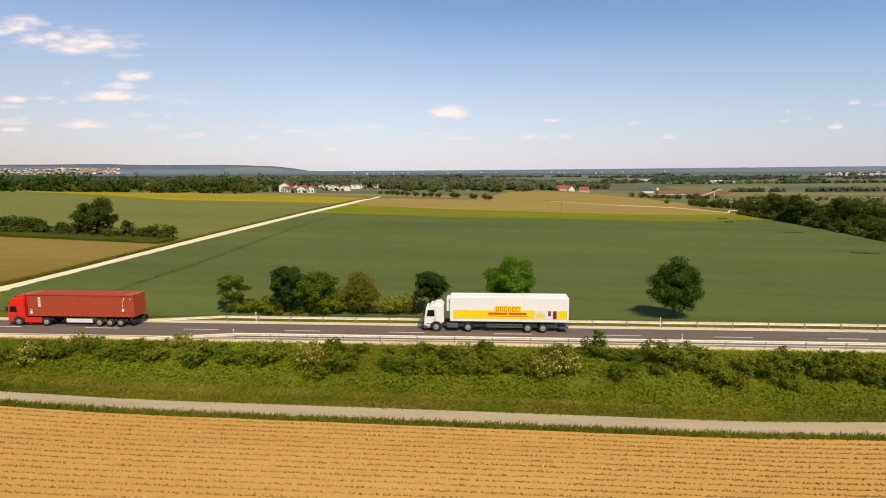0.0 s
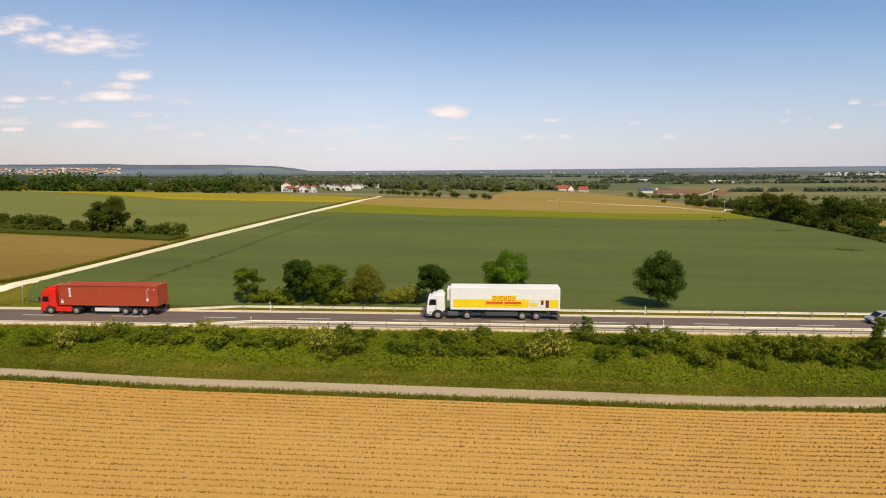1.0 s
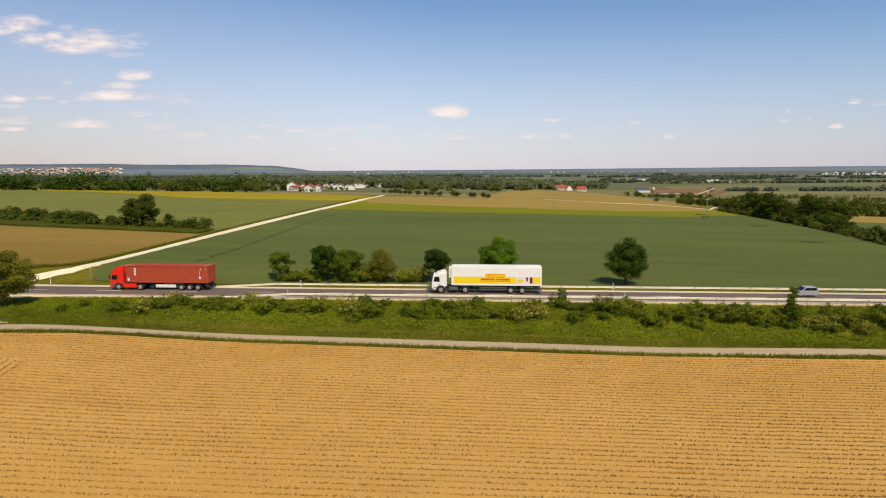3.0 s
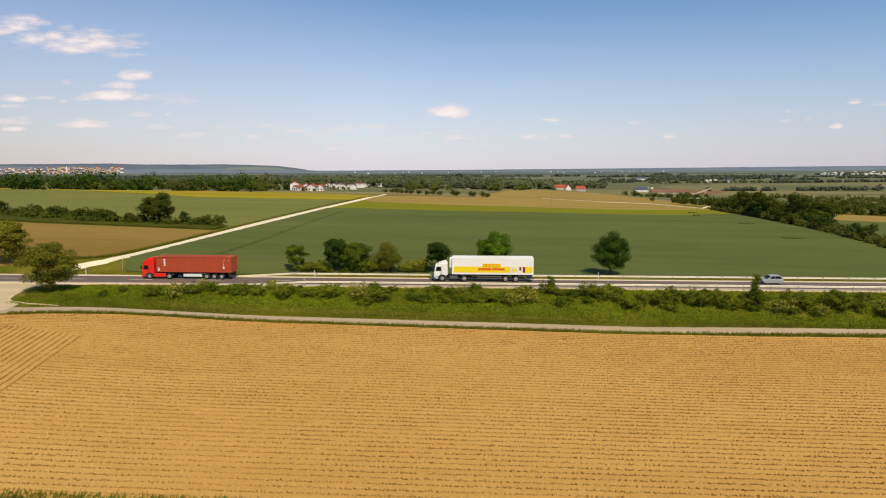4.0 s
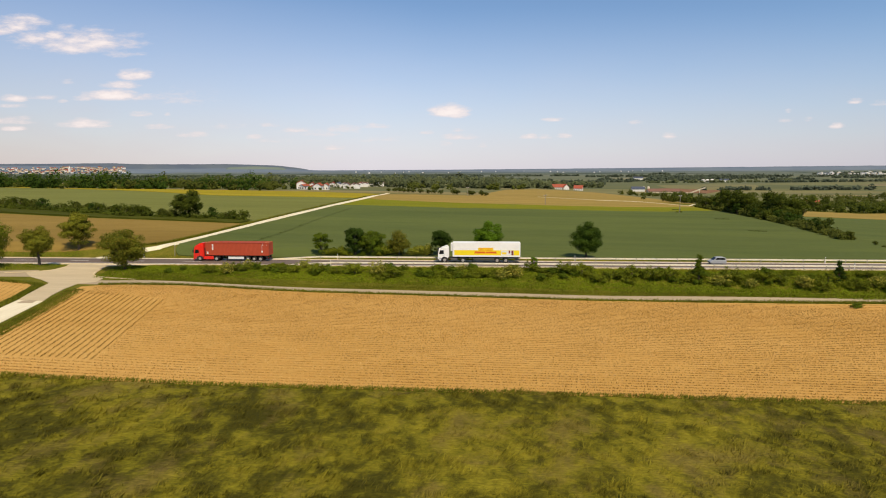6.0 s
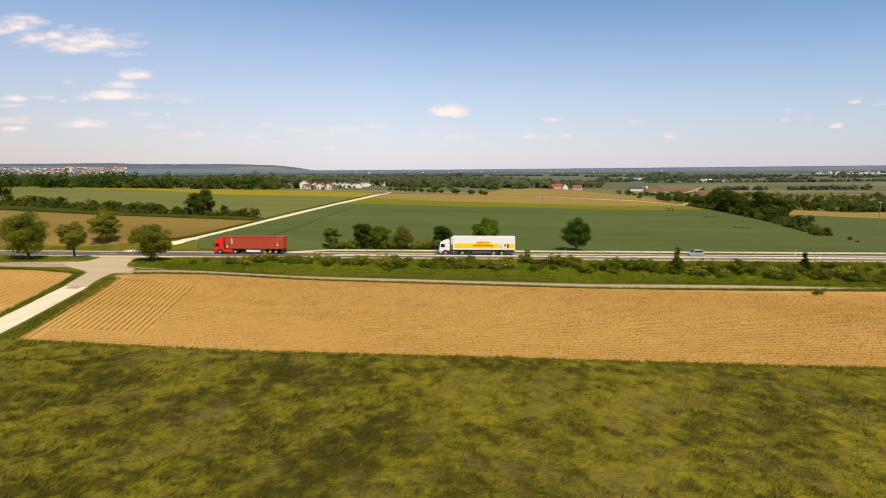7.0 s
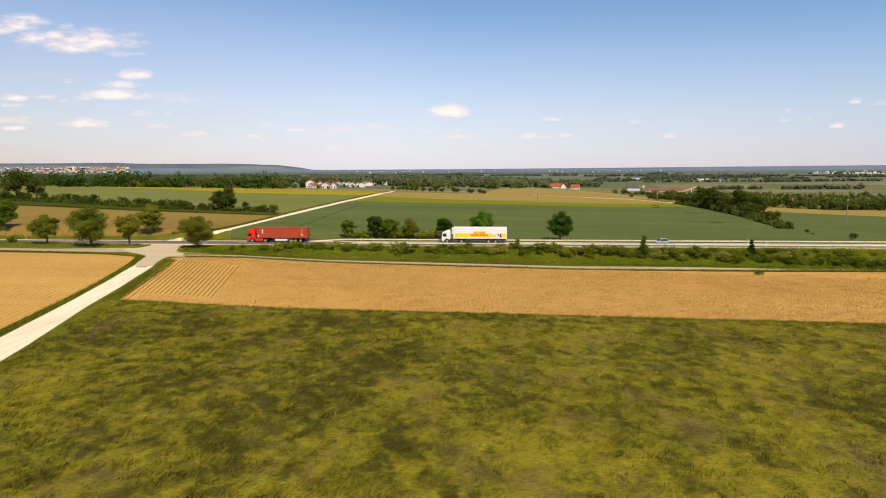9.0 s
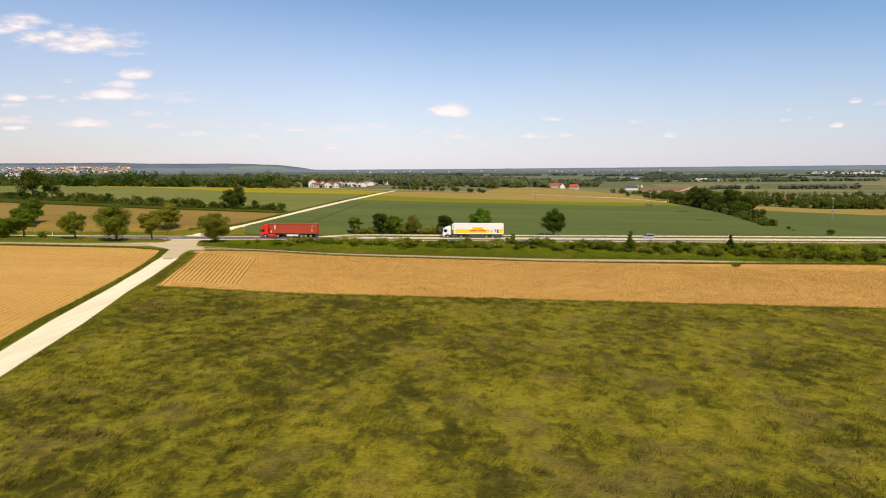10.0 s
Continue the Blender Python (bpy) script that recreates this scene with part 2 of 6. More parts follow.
def make_ground():
    """Verge grass near by, a patchwork of far fields beyond, with haze painted over the farthest."""
    m = Nodes("ground")
    pos = m.t.nodes.new("ShaderNodeNewGeometry").outputs["Position"]
    sep = m.node("ShaderNodeSeparateXYZ", Vector=pos)
    patch = m.noise(m.coords(), 0.25, 5.0, 0.6)
    fine = m.noise(m.coords(), 3.0, 4.0, 0.7)
    near = m.ramp(patch, [(0.3, (0.095, 0.10, 0.011)), (0.5, (0.15, 0.142, 0.015)), (0.7, (0.205, 0.172, 0.023))])
    near = m.mix(m.range(fine, 0.35, 0.7, 0.0, 0.5), near, (0.03, 0.045, 0.008))
    v = m.t.nodes.new("ShaderNodeTexVoronoi")
    v.inputs["Scale"].default_value = 0.006
    m.t.links.new(m.coords((0.45, 1.0, 0.0), 0.12), v.inputs["Vector"])
    s = m.node("ShaderNodeSeparateColor", Color=v.outputs["Color"])
    far = m.ramp(s.outputs[0], [(0.0, (0.115, 0.125, 0.055)), (0.35, (0.15, 0.15, 0.062)), (0.6, (0.175, 0.168, 0.07)), (0.8, (0.21, 0.185, 0.08)), (1.0, (0.28, 0.215, 0.10))])
    far = m.mix(m.range(m.noise(m.coords((0.3, 1, 0)), 0.01, 4.0), 0.5, 0.62, 0.0, 0.45), far, (0.08, 0.10, 0.06))
    # Haze put into the colour: fields grey out from 1100 m to 2600 m.
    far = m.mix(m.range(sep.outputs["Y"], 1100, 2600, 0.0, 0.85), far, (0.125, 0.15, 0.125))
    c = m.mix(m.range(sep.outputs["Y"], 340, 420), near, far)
    m.bump(fine, 0.5, 0.1)
    return m.done(c, 0.95, 0.0, 0.04)


def make_asphalt(name, base, joint, rot=-0.0665, grain=(0.15, 1.4, 1.0)):
    m = Nodes(name)
    big = m.noise(m.coords(grain, rot), 0.6, 4.0, 0.6)
    fine = m.noise(m.coords(), 9.0, 3.0, 0.7)
    c = m.mix(m.range(big, 0.35, 0.7), base, joint)
    c = m.mix(m.range(fine, 0.3, 0.7, 0.0, 0.3), c, tuple(0.5 * v for v in base))
    m.bump(fine, 0.3, 0.01)
    return m.done(c, 0.85, 0.0, 0.3)


M = dict(
    ground=make_ground(), meadow=make_meadow(), blades=make_blades(),
    soil=soil("maize_soil", (0.535, 0.306, 0.079), (0.43, 0.233, 0.055), (0.61, 0.366, 0.110), 0.03),
    soil_brown=soil("brown_soil", (0.236, 0.157, 0.037), (0.168, 0.109, 0.026), (0.30, 0.205, 0.054)),
    wheat=crop("wheat_crop", (0.102, 0.130, 0.036), (0.068, 0.089, 0.026), (0.135, 0.160, 0.041), 0.05),
    barley=crop("barley_crop", (0.172, 0.185, 0.046), (0.125, 0.136, 0.034), (0.205, 0.214, 0.054), -0.2),
    clover=crop("clover_crop", (0.19, 0.20, 0.010), (0.12, 0.14, 0.009), (0.24, 0.235, 0.012)),
    rape=crop("rape_crop", (0.32, 0.255, 0.015), (0.19, 0.175, 0.016), (0.42, 0.325, 0.018)),
    straw=crop("ripening_crop", (0.31, 0.228, 0.056), (0.22, 0.17, 0.042), (0.40, 0.268, 0.074)),
    asphalt=make_asphalt("asphalt", (0.172, 0.130, 0.104), (0.128, 0.098, 0.079)),
    track=make_asphalt("worn_asphalt", (0.455, 0.36, 0.228), (0.36, 0.28, 0.17)),
    apron=make_asphalt("pale_worn_asphalt", (0.60, 0.485, 0.30), (0.50, 0.40, 0.245)),
    chalk=make_asphalt("pale_gravel", (0.86, 0.78, 0.56), (0.74, 0.64, 0.42), 0.1, (1.2, 0.12, 1.0)),
    shoulder=make_asphalt("shoulder_gravel", (0.78, 0.64, 0.40), (0.58, 0.45, 0.24)),
    line=paint("road_paint", (0.75, 0.72, 0.66), 0.6, dirt=0.5, scale=3.0),
    steel=paint("galvanised_steel", (0.80, 0.74, 0.58), 0.5, 0.0, dirt=0.25, scale=2.0),
    post_steel=paint("post_steel", (0.34, 0.32, 0.29), 0.6, 0.3),
    white=paint("white_plastic", (0.8, 0.79, 0.76), 0.5, dirt=0.2),
    black=paint("black_plastic", (0.02, 0.02, 0.022), 0.6, dirt=0.3),
    bark=paint("bark", (0.10, 0.075, 0.05), 0.95, dirt=0.6, scale=4.0),
    wood=paint("weathered_wood", (0.30, 0.26, 0.20), 0.9, dirt=0.4, scale=3.0),
    red_cab=paint("red_lacquer", (0.78, 0.022, 0.010), 0.28, dirt=0.10, spec=0.5),
    red_box=paint("container_red", (0.42, 0.062, 0.022), 0.55, dirt=0.25, dirt_color=(0.20, 0.05, 0.02)),
    white_van=paint("white_lacquer", (0.88, 0.87, 0.83), 0.3, dirt=0.08),
    yellow=paint("yellow_film", (0.92, 0.69, 0.008), 0.4, dirt=0.06),
    orange=paint("red_film", (0.70, 0.10, 0.012), 0.4, dirt=0.05),
    maroon=paint("maroon_film", (0.18, 0.02, 0.02), 0.4, dirt=0.05),
    grey=paint("grey_plastic", (0.10, 0.10, 0.10), 0.55, dirt=0.3),
    silver=paint("silver_lacquer", (0.42, 0.43, 0.45), 0.3, 0.3, dirt=0.1),
    rubber=paint("tyre_rubber", (0.018, 0.017, 0.016), 0.85, dirt=0.5),
    rim=paint("rim_steel", (0.34, 0.32, 0.29), 0.5, 0.1, dirt=0.3),
    tail=paint("lamp_red", (0.5, 0.01, 0.01), 0.3),
    amber=paint("lamp_amber", (0.7, 0.28, 0.02), 0.3),
    wall=paint("white_render", (0.78, 0.75, 0.70), 0.85, dirt=0.15, scale=0.3),
    cream=paint("cream_render", (0.62, 0.53, 0.38), 0.85, dirt=0.2, scale=0.3),
    tile=paint("red_roof_tiles", (0.36, 0.085, 0.045), 0.85, dirt=0.35, scale=0.4),
    tile_brown=paint("brown_roof_tiles", (0.20, 0.10, 0.07), 0.85, dirt=0.35, scale=0.4),
    slate=paint("blue_grey_roof", (0.07, 0.085, 0.12), 0.5, dirt=0.2, scale=0.4),
    soil_red=soil("red_earth", (0.21, 0.112, 0.062), (0.15, 0.08, 0.045), (0.27, 0.155, 0.085)),
    leaf_fresh=leaf_material("leaf_fresh", (0.066, 0.140, 0.0065), (0.138, 0.232, 0.0105)),
    leaf_dark=leaf_material("leaf_dark", (0.025, 0.051, 0.0055), (0.053, 0.089, 0.008)),
    leaf_olive=leaf_material("leaf_olive", (0.100, 0.116, 0.0095), (0.196, 0.196, 0.016), (0.26, 0.215, 0.028)),
    leaf_shrub=leaf_material("leaf_shrub", (0.082, 0.112, 0.008), (0.178, 0.198, 0.0135)),
    leaf_moss=leaf_material("leaf_moss", (0.11, 0.14, 0.008), (0.195, 0.215, 0.014)),
    leaf_yellow=leaf_material("leaf_yellow", (0.13, 0.16, 0.012), (0.25, 0.26, 0.02), (0.44, 0.38, 0.08)),
    leaf_rust=leaf_material("leaf_rust", (0.072, 0.090, 0.010), (0.165, 0.165, 0.015), (0.25, 0.19, 0.028)),
    leaf_bank=leaf_material("leaf_bank", (0.132, 0.18, 0.0065), (0.198, 0.238, 0.009)),
    leaf_blossom=leaf_material("leaf_blossom", (0.11, 0.14, 0.014), (0.21, 0.22, 0.03), (0.52, 0.45, 0.07), 0.5),
    leaf_wood=leaf_material("leaf_wood", (0.056, 0.070, 0.010), (0.102, 0.114, 0.016)),
    # Greyer, bluer leaves for the far belts: distance haze is in the colour.
    leaf_far_haze=leaf_material("leaf_far_haze", (0.080, 0.102, 0.066), (0.094, 0.114, 0.072)),
    maize=leaf_material("maize_leaf", (0.36, 0.216, 0.058), (0.49, 0.30, 0.085), (0.70, 0.47, 0.19), 0.74),
    straw_bits=leaf_material("straw_bits", (0.60, 0.40, 0.16), (0.78, 0.56, 0.26)),
    maize_dark=leaf_material("maize_leaf_dark", (0.19, 0.118, 0.026), (0.28, 0.172, 0.042), (0.46, 0.30, 0.09), 0.75),
    # Leaf green with painted haze, for woods from the village outwards.
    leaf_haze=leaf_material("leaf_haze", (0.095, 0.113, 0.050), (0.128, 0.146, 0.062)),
    verge=leaf_material("verge_grass", (0.20, 0.20, 0.012), (0.34, 0.30, 0.03)),
    foot=leaf_material("foot_grass", (0.125, 0.142, 0.011), (0.20, 0.20, 0.018)),
    leaf_hedge=leaf_material("leaf_hedge", (0.044, 0.064, 0.0068), (0.092, 0.110, 0.010)),
    leaf_mid=leaf_material("leaf_mid", (0.066, 0.108, 0.0068), (0.136, 0.178, 0.0105)),
    lodged=crop("lodged_wheat", (0.055, 0.07, 0.011), (0.04, 0.052, 0.009), (0.065, 0.078, 0.012)),
    trodden=crop("trodden_wheat", (0.082, 0.105, 0.029), (0.056, 0.073, 0.021), (0.108, 0.128, 0.033), 0.05),
    # Tall dark grass; shade at the hedge's foot is part of this colour.
    rank=crop("shaded_rank_grass", (0.058, 0.068, 0.009), (0.040, 0.048, 0.007), (0.08, 0.086, 0.010)),
)


def make_glass():
    m = Nodes("vehicle_glass")
    return m.done((0.012, 0.014, 0.016), 0.12, 0.0, 0.4)


def make_hazed_hill(name, a, b):
    """Distant backdrop: wooded ridge with paler clearings, haze painted into the base colour."""
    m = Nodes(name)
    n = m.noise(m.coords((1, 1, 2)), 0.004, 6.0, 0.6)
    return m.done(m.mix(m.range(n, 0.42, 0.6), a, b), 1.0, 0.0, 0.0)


M["glass"] = make_glass()
# Aerial haze is mixed into these base colours, bluer and paler with distance.
M["hill"] = make_hazed_hill("far_wood", (0.10, 0.125, 0.165), (0.12, 0.145, 0.17))
M["hill_low"] = make_hazed_hill("hazed_far_land", (0.135, 0.17, 0.22), (0.155, 0.19, 0.23))
M["plain_1"] = make_hazed_hill("hazed_plain_wood", (0.060, 0.080, 0.070), (0.085, 0.10, 0.080))
M["plain_2"] = make_hazed_hill("hazed_plain_wood_far", (0.092, 0.118, 0.128), (0.12, 0.145, 0.145))
M["plain_3"] = make_hazed_hill("plain_wood_hazy", (0.13, 0.16, 0.195), (0.155, 0.185, 0.21))
M["clearing"] = make_hazed_hill("hazed_clearing", (0.155, 0.19, 0.16), (0.13, 0.165, 0.155))

# ---- building helpers ----


def mesh(name, verts, faces, mat, smooth=False):
    me = bpy.data.meshes.new(name)
    me.from_pydata([tuple(v) for v in verts], [], [tuple(f) for f in faces])
    for mm in (mat if isinstance(mat, (list, tuple)) else [mat]):
        me.materials.append(mm)
    if smooth:
        me.polygons.foreach_set("use_smooth", [True] * len(me.polygons))
    me.update()
    return me


def quads(name, v, mat):
    """A mesh of loose quads from an array (n, 4, 3)."""
    n = len(v)
    me = bpy.data.meshes.new(name)
    me.vertices.add(4 * n)
    me.vertices.foreach_set("co", np.ascontiguousarray(v, dtype=np.float32).ravel())
    me.loops.add(4 * n)
    me.loops.foreach_set("vertex_index", np.arange(4 * n, dtype=np.int32))
    me.polygons.add(n)
    me.polygons.foreach_set("loop_start", np.arange(0, 4 * n, 4, dtype=np.int32))
    me.polygons.foreach_set("loop_total", np.full(n, 4, dtype=np.int32))
    me.materials.append(mat)
    me.update(calc_edges=True)
    me.validate()
    return me


def part(name, me, parent, label=""):
    """A mesh, or a bmesh with its material, as one object under its thing or part."""
    if isinstance(me, tuple):
        bm, mat = me
        me = bpy.data.meshes.new(name)
        bm.to_mesh(me)
        bm.free()
        me.materials.append(mat)
    ob = new(name, me)
    ob.parent = parent
    return tagged(ob, label) if label else ob


def thing(name, label, category, group="", at=None, kind=""):
    ob = new(name)
    ob.empty_display_size = 0.3
    if at is not None:
        ob.matrix_basis = at
    return tagged(ob, label, category, group, kind)


def box(bm, x0, y0, z0, x1, y1, z1, bevel=0.0, m=None):
    vs = [bm.verts.new((x, y, z)) for z in (z0, z1) for x, y in ((x0, y0), (x1, y0), (x1, y1), (x0, y1))]
    fs = [bm.faces.new([vs[i] for i in f]) for f in ((3, 2, 1, 0), (4, 5, 6, 7), (0, 1, 5, 4), (1, 2, 6, 5), (2, 3, 7, 6), (3, 0, 4, 7))]
    if bevel:
        es = list({e for f in fs for e in f.edges})
        bmesh.ops.bevel(bm, geom=es, offset=bevel, segments=2, profile=0.5, affect="EDGES")
    return bm


def boxes(mat, *rows, bevel=0.0):
    bm = bmesh.new()
    for r in rows:
        box(bm, *r, bevel=bevel)
    return bm, mat


def prism(profile, y0, y1, mat, bevel=0.0):
    """A side outline (x, z) drawn out across from y0 to y1."""
    bm = bmesh.new()
    a, b = [bm.verts.new((x, y0, z)) for x, z in profile], [bm.verts.new((x, y1, z)) for x, z in profile]
    n = len(profile)
    bm.faces.new(a)
    bm.faces.new(b[::-1])
    for i in range(n):
        bm.faces.new((a[i], b[i], b[(i + 1) % n], a[(i + 1) % n]))
    bmesh.ops.recalc_face_normals(bm, faces=bm.faces)
    if bevel:
        bmesh.ops.bevel(bm, geom=list(bm.edges), offset=bevel, segments=2, profile=0.5, affect="EDGES")
    return bm, mat


def lathe(profile, mat, n=20, axis="y"):
    """Rings of (radius, along) turned about the y or z axis."""
    bm = bmesh.new()
    rings = []
    for r, h in profile:
        ring = []
        for i in range(n):
            a = 2 * math.pi * i / n
            p = (r * math.cos(a), h, r * math.sin(a)) if axis == "y" else (r * math.cos(a), r * math.sin(a), h)
            ring.append(bm.verts.new(p))
        rings.append(ring)
    for a, b in zip(rings, rings[1:]):
        for i in range(n):
            bm.faces.new((a[i], a[(i + 1) % n], b[(i + 1) % n], b[i]))
    bm.faces.new(rings[0][::-1])
    bm.faces.new(rings[-1])
    bmesh.ops.recalc_face_normals(bm, faces=bm.faces)
    for f in bm.faces:
        f.smooth = len(f.verts) == 4 and n > 10
    return bm, mat


# ---- lie of the land ----
ROAD_Z = 2.45


def sm(a, b, v):
    u = np.clip((np.asarray(v, float) - a) / (b - a), 0, 1)
    return u * u * (3 - 2 * u)


def road_y(x):
    return 64.65 - 0.0665 * x


def land(x, y):
    """Height of the ground: a plain that falls gently to the right, the road's bank across it, a wide valley beyond."""
    x, y = np.asarray(x, float), np.asarray(y, float)
    wide = 220 * np.tanh(x / 220)
    d = y - road_y(x)
    dip = 0.95 * sm(-60, -22, x) * sm(-40, 12, y) * (1 - sm(-18.5, -10, d))      # the fields lie lower below the bank
    south, north = 0.8 - 0.025 * wide - dip, 2.7 - 0.025 * wide
    north = north - 0.05 * np.clip(x - 120, 0, 150) * sm(14, 40, d)
    z = south + (north - south) * sm(-20, 8, d)
    z = z + (ROAD_Z - 0.12 - z) * (1 - sm(4.5, 11.5, np.abs(d)))
    r = np.hypot(x, y)
    z = z - 0.018 * np.clip(y - 320, 0, 680)
    return z * (1 - sm(1100, 2200, r)) + (-14 + 13 * sm(1500, 4600, r)) * sm(1100, 2200, r)


def path_near(x):
    x = np.asarray(x, float)
    return np.maximum(46.65 - 0.047 * x - 0.0001 * x ** 2 - 0.0085 * np.clip(-38 - x, 0, None) ** 2, 45.4)


def path_width(x):
    return np.interp(x, [-62, -52, -42, 45, 70, 90, 125], [3.4, 2.7, 1.8, 1.75, 1.2, 0.8, 0.5])


# ---- ground and ways ----


def grow(a, b, step, far, factor=1.25):
    """Even steps from a to b, then ever wider ones out to far on both sides."""
    v = list(np.arange(a, b + 0.01, step))
    s = step
    while v[-1] < far:
        s *= factor
        v.append(v[-1] + s)
    s = step
    while v[0] > -far:
        s *= factor
        v.insert(0, v[0] - s)
    return np.array(v)


def sheet(name, xs, ys, mat, lift=0.0, hole=None):
    gx, gy = np.meshgrid(xs, ys)
    gz = land(gx, gy) + lift
    v = np.stack([gx, gy, gz], -1).reshape(-1, 3)
    n, k = len(ys), len(xs)
    i = np.arange(n * k).reshape(n, k)
    f = np.stack([i[:-1, :-1], i[:-1, 1:], i[1:, 1:], i[1:, :-1]], -1).reshape(-1, 4)
    return mesh(name, v.tolist(), f.tolist(), mat, True)


gxs = grow(-240, 240, 2.5, 4650)
gys = grow(-120, 340, 2.0, 4650)
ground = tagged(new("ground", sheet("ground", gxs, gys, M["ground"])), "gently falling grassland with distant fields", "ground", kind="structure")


def along(points, n):
    """n even points on a polyline of (x, y)."""
    p = np.array(points, float)
    s = np.r_[0, np.cumsum(np.hypot(*np.diff(p, axis=0).T))]
    u = np.linspace(0, s[-1], n)
    return np.stack([np.interp(u, s, p[:, 0]), np.interp(u, s, p[:, 1])], 1)


def spread(name, near, far, n, k, lift, mat, rough=0.0, height=None, skirt=0.25):
    """A sheet between two edges, lying a little over the land, with a turned-down rim."""
    a, b = along(near, n), along(far, n)
    w = np.linspace(0, 1, k)[:, None, None]
    p = a[None] * (1 - w) + b[None] * w
    z = land(p[..., 0], p[..., 1]) if height is None else np.full(p.shape[:2], height)
    z = z + lift + rough * np.random.default_rng(3).normal(size=z.shape)
    v = np.concatenate([p, z[..., None]], -1).reshape(-1, 3).tolist()
    i = np.arange(n * k).reshape(k, n)
    f = np.stack([i[:-1, :-1], i[:-1, 1:], i[1:, 1:], i[1:, :-1]], -1).reshape(-1, 4).tolist()
    rim = [*i[0, :], *i[1:, -1], *i[-1, -2::-1], *i[-2:0:-1, 0]]
    low = []
    for r in rim:
        low.append(len(v))
        v.append([v[r][0], v[r][1], v[r][2] - lift - skirt])
    for j in range(len(rim)):
        q = (j + 1) % len(rim)
        f.append((rim[j], low[j], low[q], rim[q]))
    return mesh(name, v, f, mat)


def field(name, label, category, *args, kind="stuff", **kw):
    return tagged(new(name, spread(name, *args, **kw)), label, category, kind=kind)


def on_road(x, d):
    return (x, float(road_y(x)) + d)


# main road: formation, carriageway, lines
RX0, RX1 = -330.0, 330.0
field("road_shoulder", "pale gravel shoulder beside the main road", "shoulder", [on_road(RX0, -4.55), on_road(RX1, -4.55)], [on_road(RX0, 4.25), on_road(RX1, 4.25)], 120, 3, 0.0, M["shoulder"], height=ROAD_Z - 0.03, skirt=0.5, kind="structure")
road = field("road", "grey asphalt main road with two lanes", "road", [on_road(RX0, -3.15), on_road(RX1, -3.15)], [on_road(RX0, 3.1), on_road(RX1, 3.1)], 120, 3, 0.0, M["asphalt"], height=ROAD_Z, skirt=0.05, kind="structure")
ANG = math.atan(-0.0665)


def strip_mesh(name, length, width, mat):
    bm = bmesh.new()
    box(bm, -length / 2, -width / 2, -0.01, length / 2, width / 2, 0.006)
    me = bpy.data.meshes.new(name)
    bm.to_mesh(me)
    bm.free()
    me.materials.append(mat)
    return me


dash = strip_mesh("dash", 4.15, 0.16, M["line"])
for i in range(-22, 23):
    ob = new("lane_dash", dash)
    x = -4.2 + 12.0 * i
    ob.matrix_basis = pose(x, float(road_y(x)), ROAD_Z + 0.004, 0, 0, math.degrees(ANG))
    ob.parent = road
edge = strip_mesh("edge_line", 650, 0.22, M["line"])
for d in (-2.95, 2.9):
    ob = new("edge_line", edge)
    ob.matrix_basis = pose(0, float(road_y(0)) + d, ROAD_Z + 0.004, 0, 0, math.degrees(ANG))
    ob.parent = road

# farm track along the foot of the bank, and its fork at the crossing
pts = np.linspace(-62, 125, 60)
field("farm_track", "worn pale asphalt farm track beside the field", "track", [(x, float(path_near(x))) for x in pts], [(x, float(path_near(x) + path_width(x))) for x in pts], 160, 4, 0.05, M["track"], kind="structure")
field("farm_track", "worn pale asphalt farm track under the trees", "track", [(-240, 51.5), (-110, 50.0), (-90, 49.6), (-72, 50.8)], [(-240, 54.6), (-110, 53.0), (-92, 53.2), (-75, 55.8)], 90, 4, 0.05, M["track"], kind="structure")
# side way of pale gravel towards the camera
field("gravel_track", "cream-white gravel track leading to the crossing", "track",
      [(-38.5, -105), (-44.0, -38), (-48.0, -18), (-52.2, 0), (-54.4, 12), (-58.0, 29), (-58.9, 33)], [(-42.6, -105), (-47.8, -38), (-52.4, -18), (-56.4, 4), (-59.2, 17), (-62.0, 29.5), (-62.8, 33.4)], 120, 5, 0.05, M["chalk"], kind="structure")
# crossing: apron of worn asphalt between track and road
field("crossing_apron", "worn asphalt apron where the tracks meet the road", "crossing",
      [(-58.9, 33), (-60.2, 37), (-61.2, 41.4), (-61.6, 45.4), (-59.6, 47.2), (-60.2, 50.4), (-63.2, 52.8), (-63.9, 54.9), (-64.3, 57.4), (-64.6, 60), (-62.8, 63), (-60.5, 65.6)],
      [(-62.8, 33.4), (-64.0, 37), (-65.4, 42.0), (-66.4, 45.6), (-69.4, 48.2), (-73.0, 50.6), (-76.0, 53.8), (-73.0, 55.5), (-71.8, 58.6), (-72.6, 60.8), (-73.5, 63.0), (-77.0, 66.8)], 90, 14, 0.075, M["apron"], kind="structure")
# pale stone edging round the grass islands
for edge_pts in ([(-54.5, 50.2), (-59.4, 50.9), (-62.2, 51.9), (-63.5, 53.2), (-64.1, 55.2), (-64.5, 57.6), (-64.9, 60.2)], [(-79.5, 53.3), (-75.6, 54.2), (-73.0, 55.4), (-71.8, 57.0), (-71.6, 58.8), (-72.5, 60.9)]):
    a = along(edge_pts, 40)
    t = np.gradient(a, axis=0)
    b = a + np.stack([-t[:, 1], t[:, 0]], 1) / np.hypot(*t.T)[:, None] * 0.22
    field("edging", "pale stone edging round a grass island", "edging", [tuple(p) for p in a.tolist()], [tuple(p) for p in b.tolist()], 60, 3, 0.11, M["shoulder"], kind="structure")
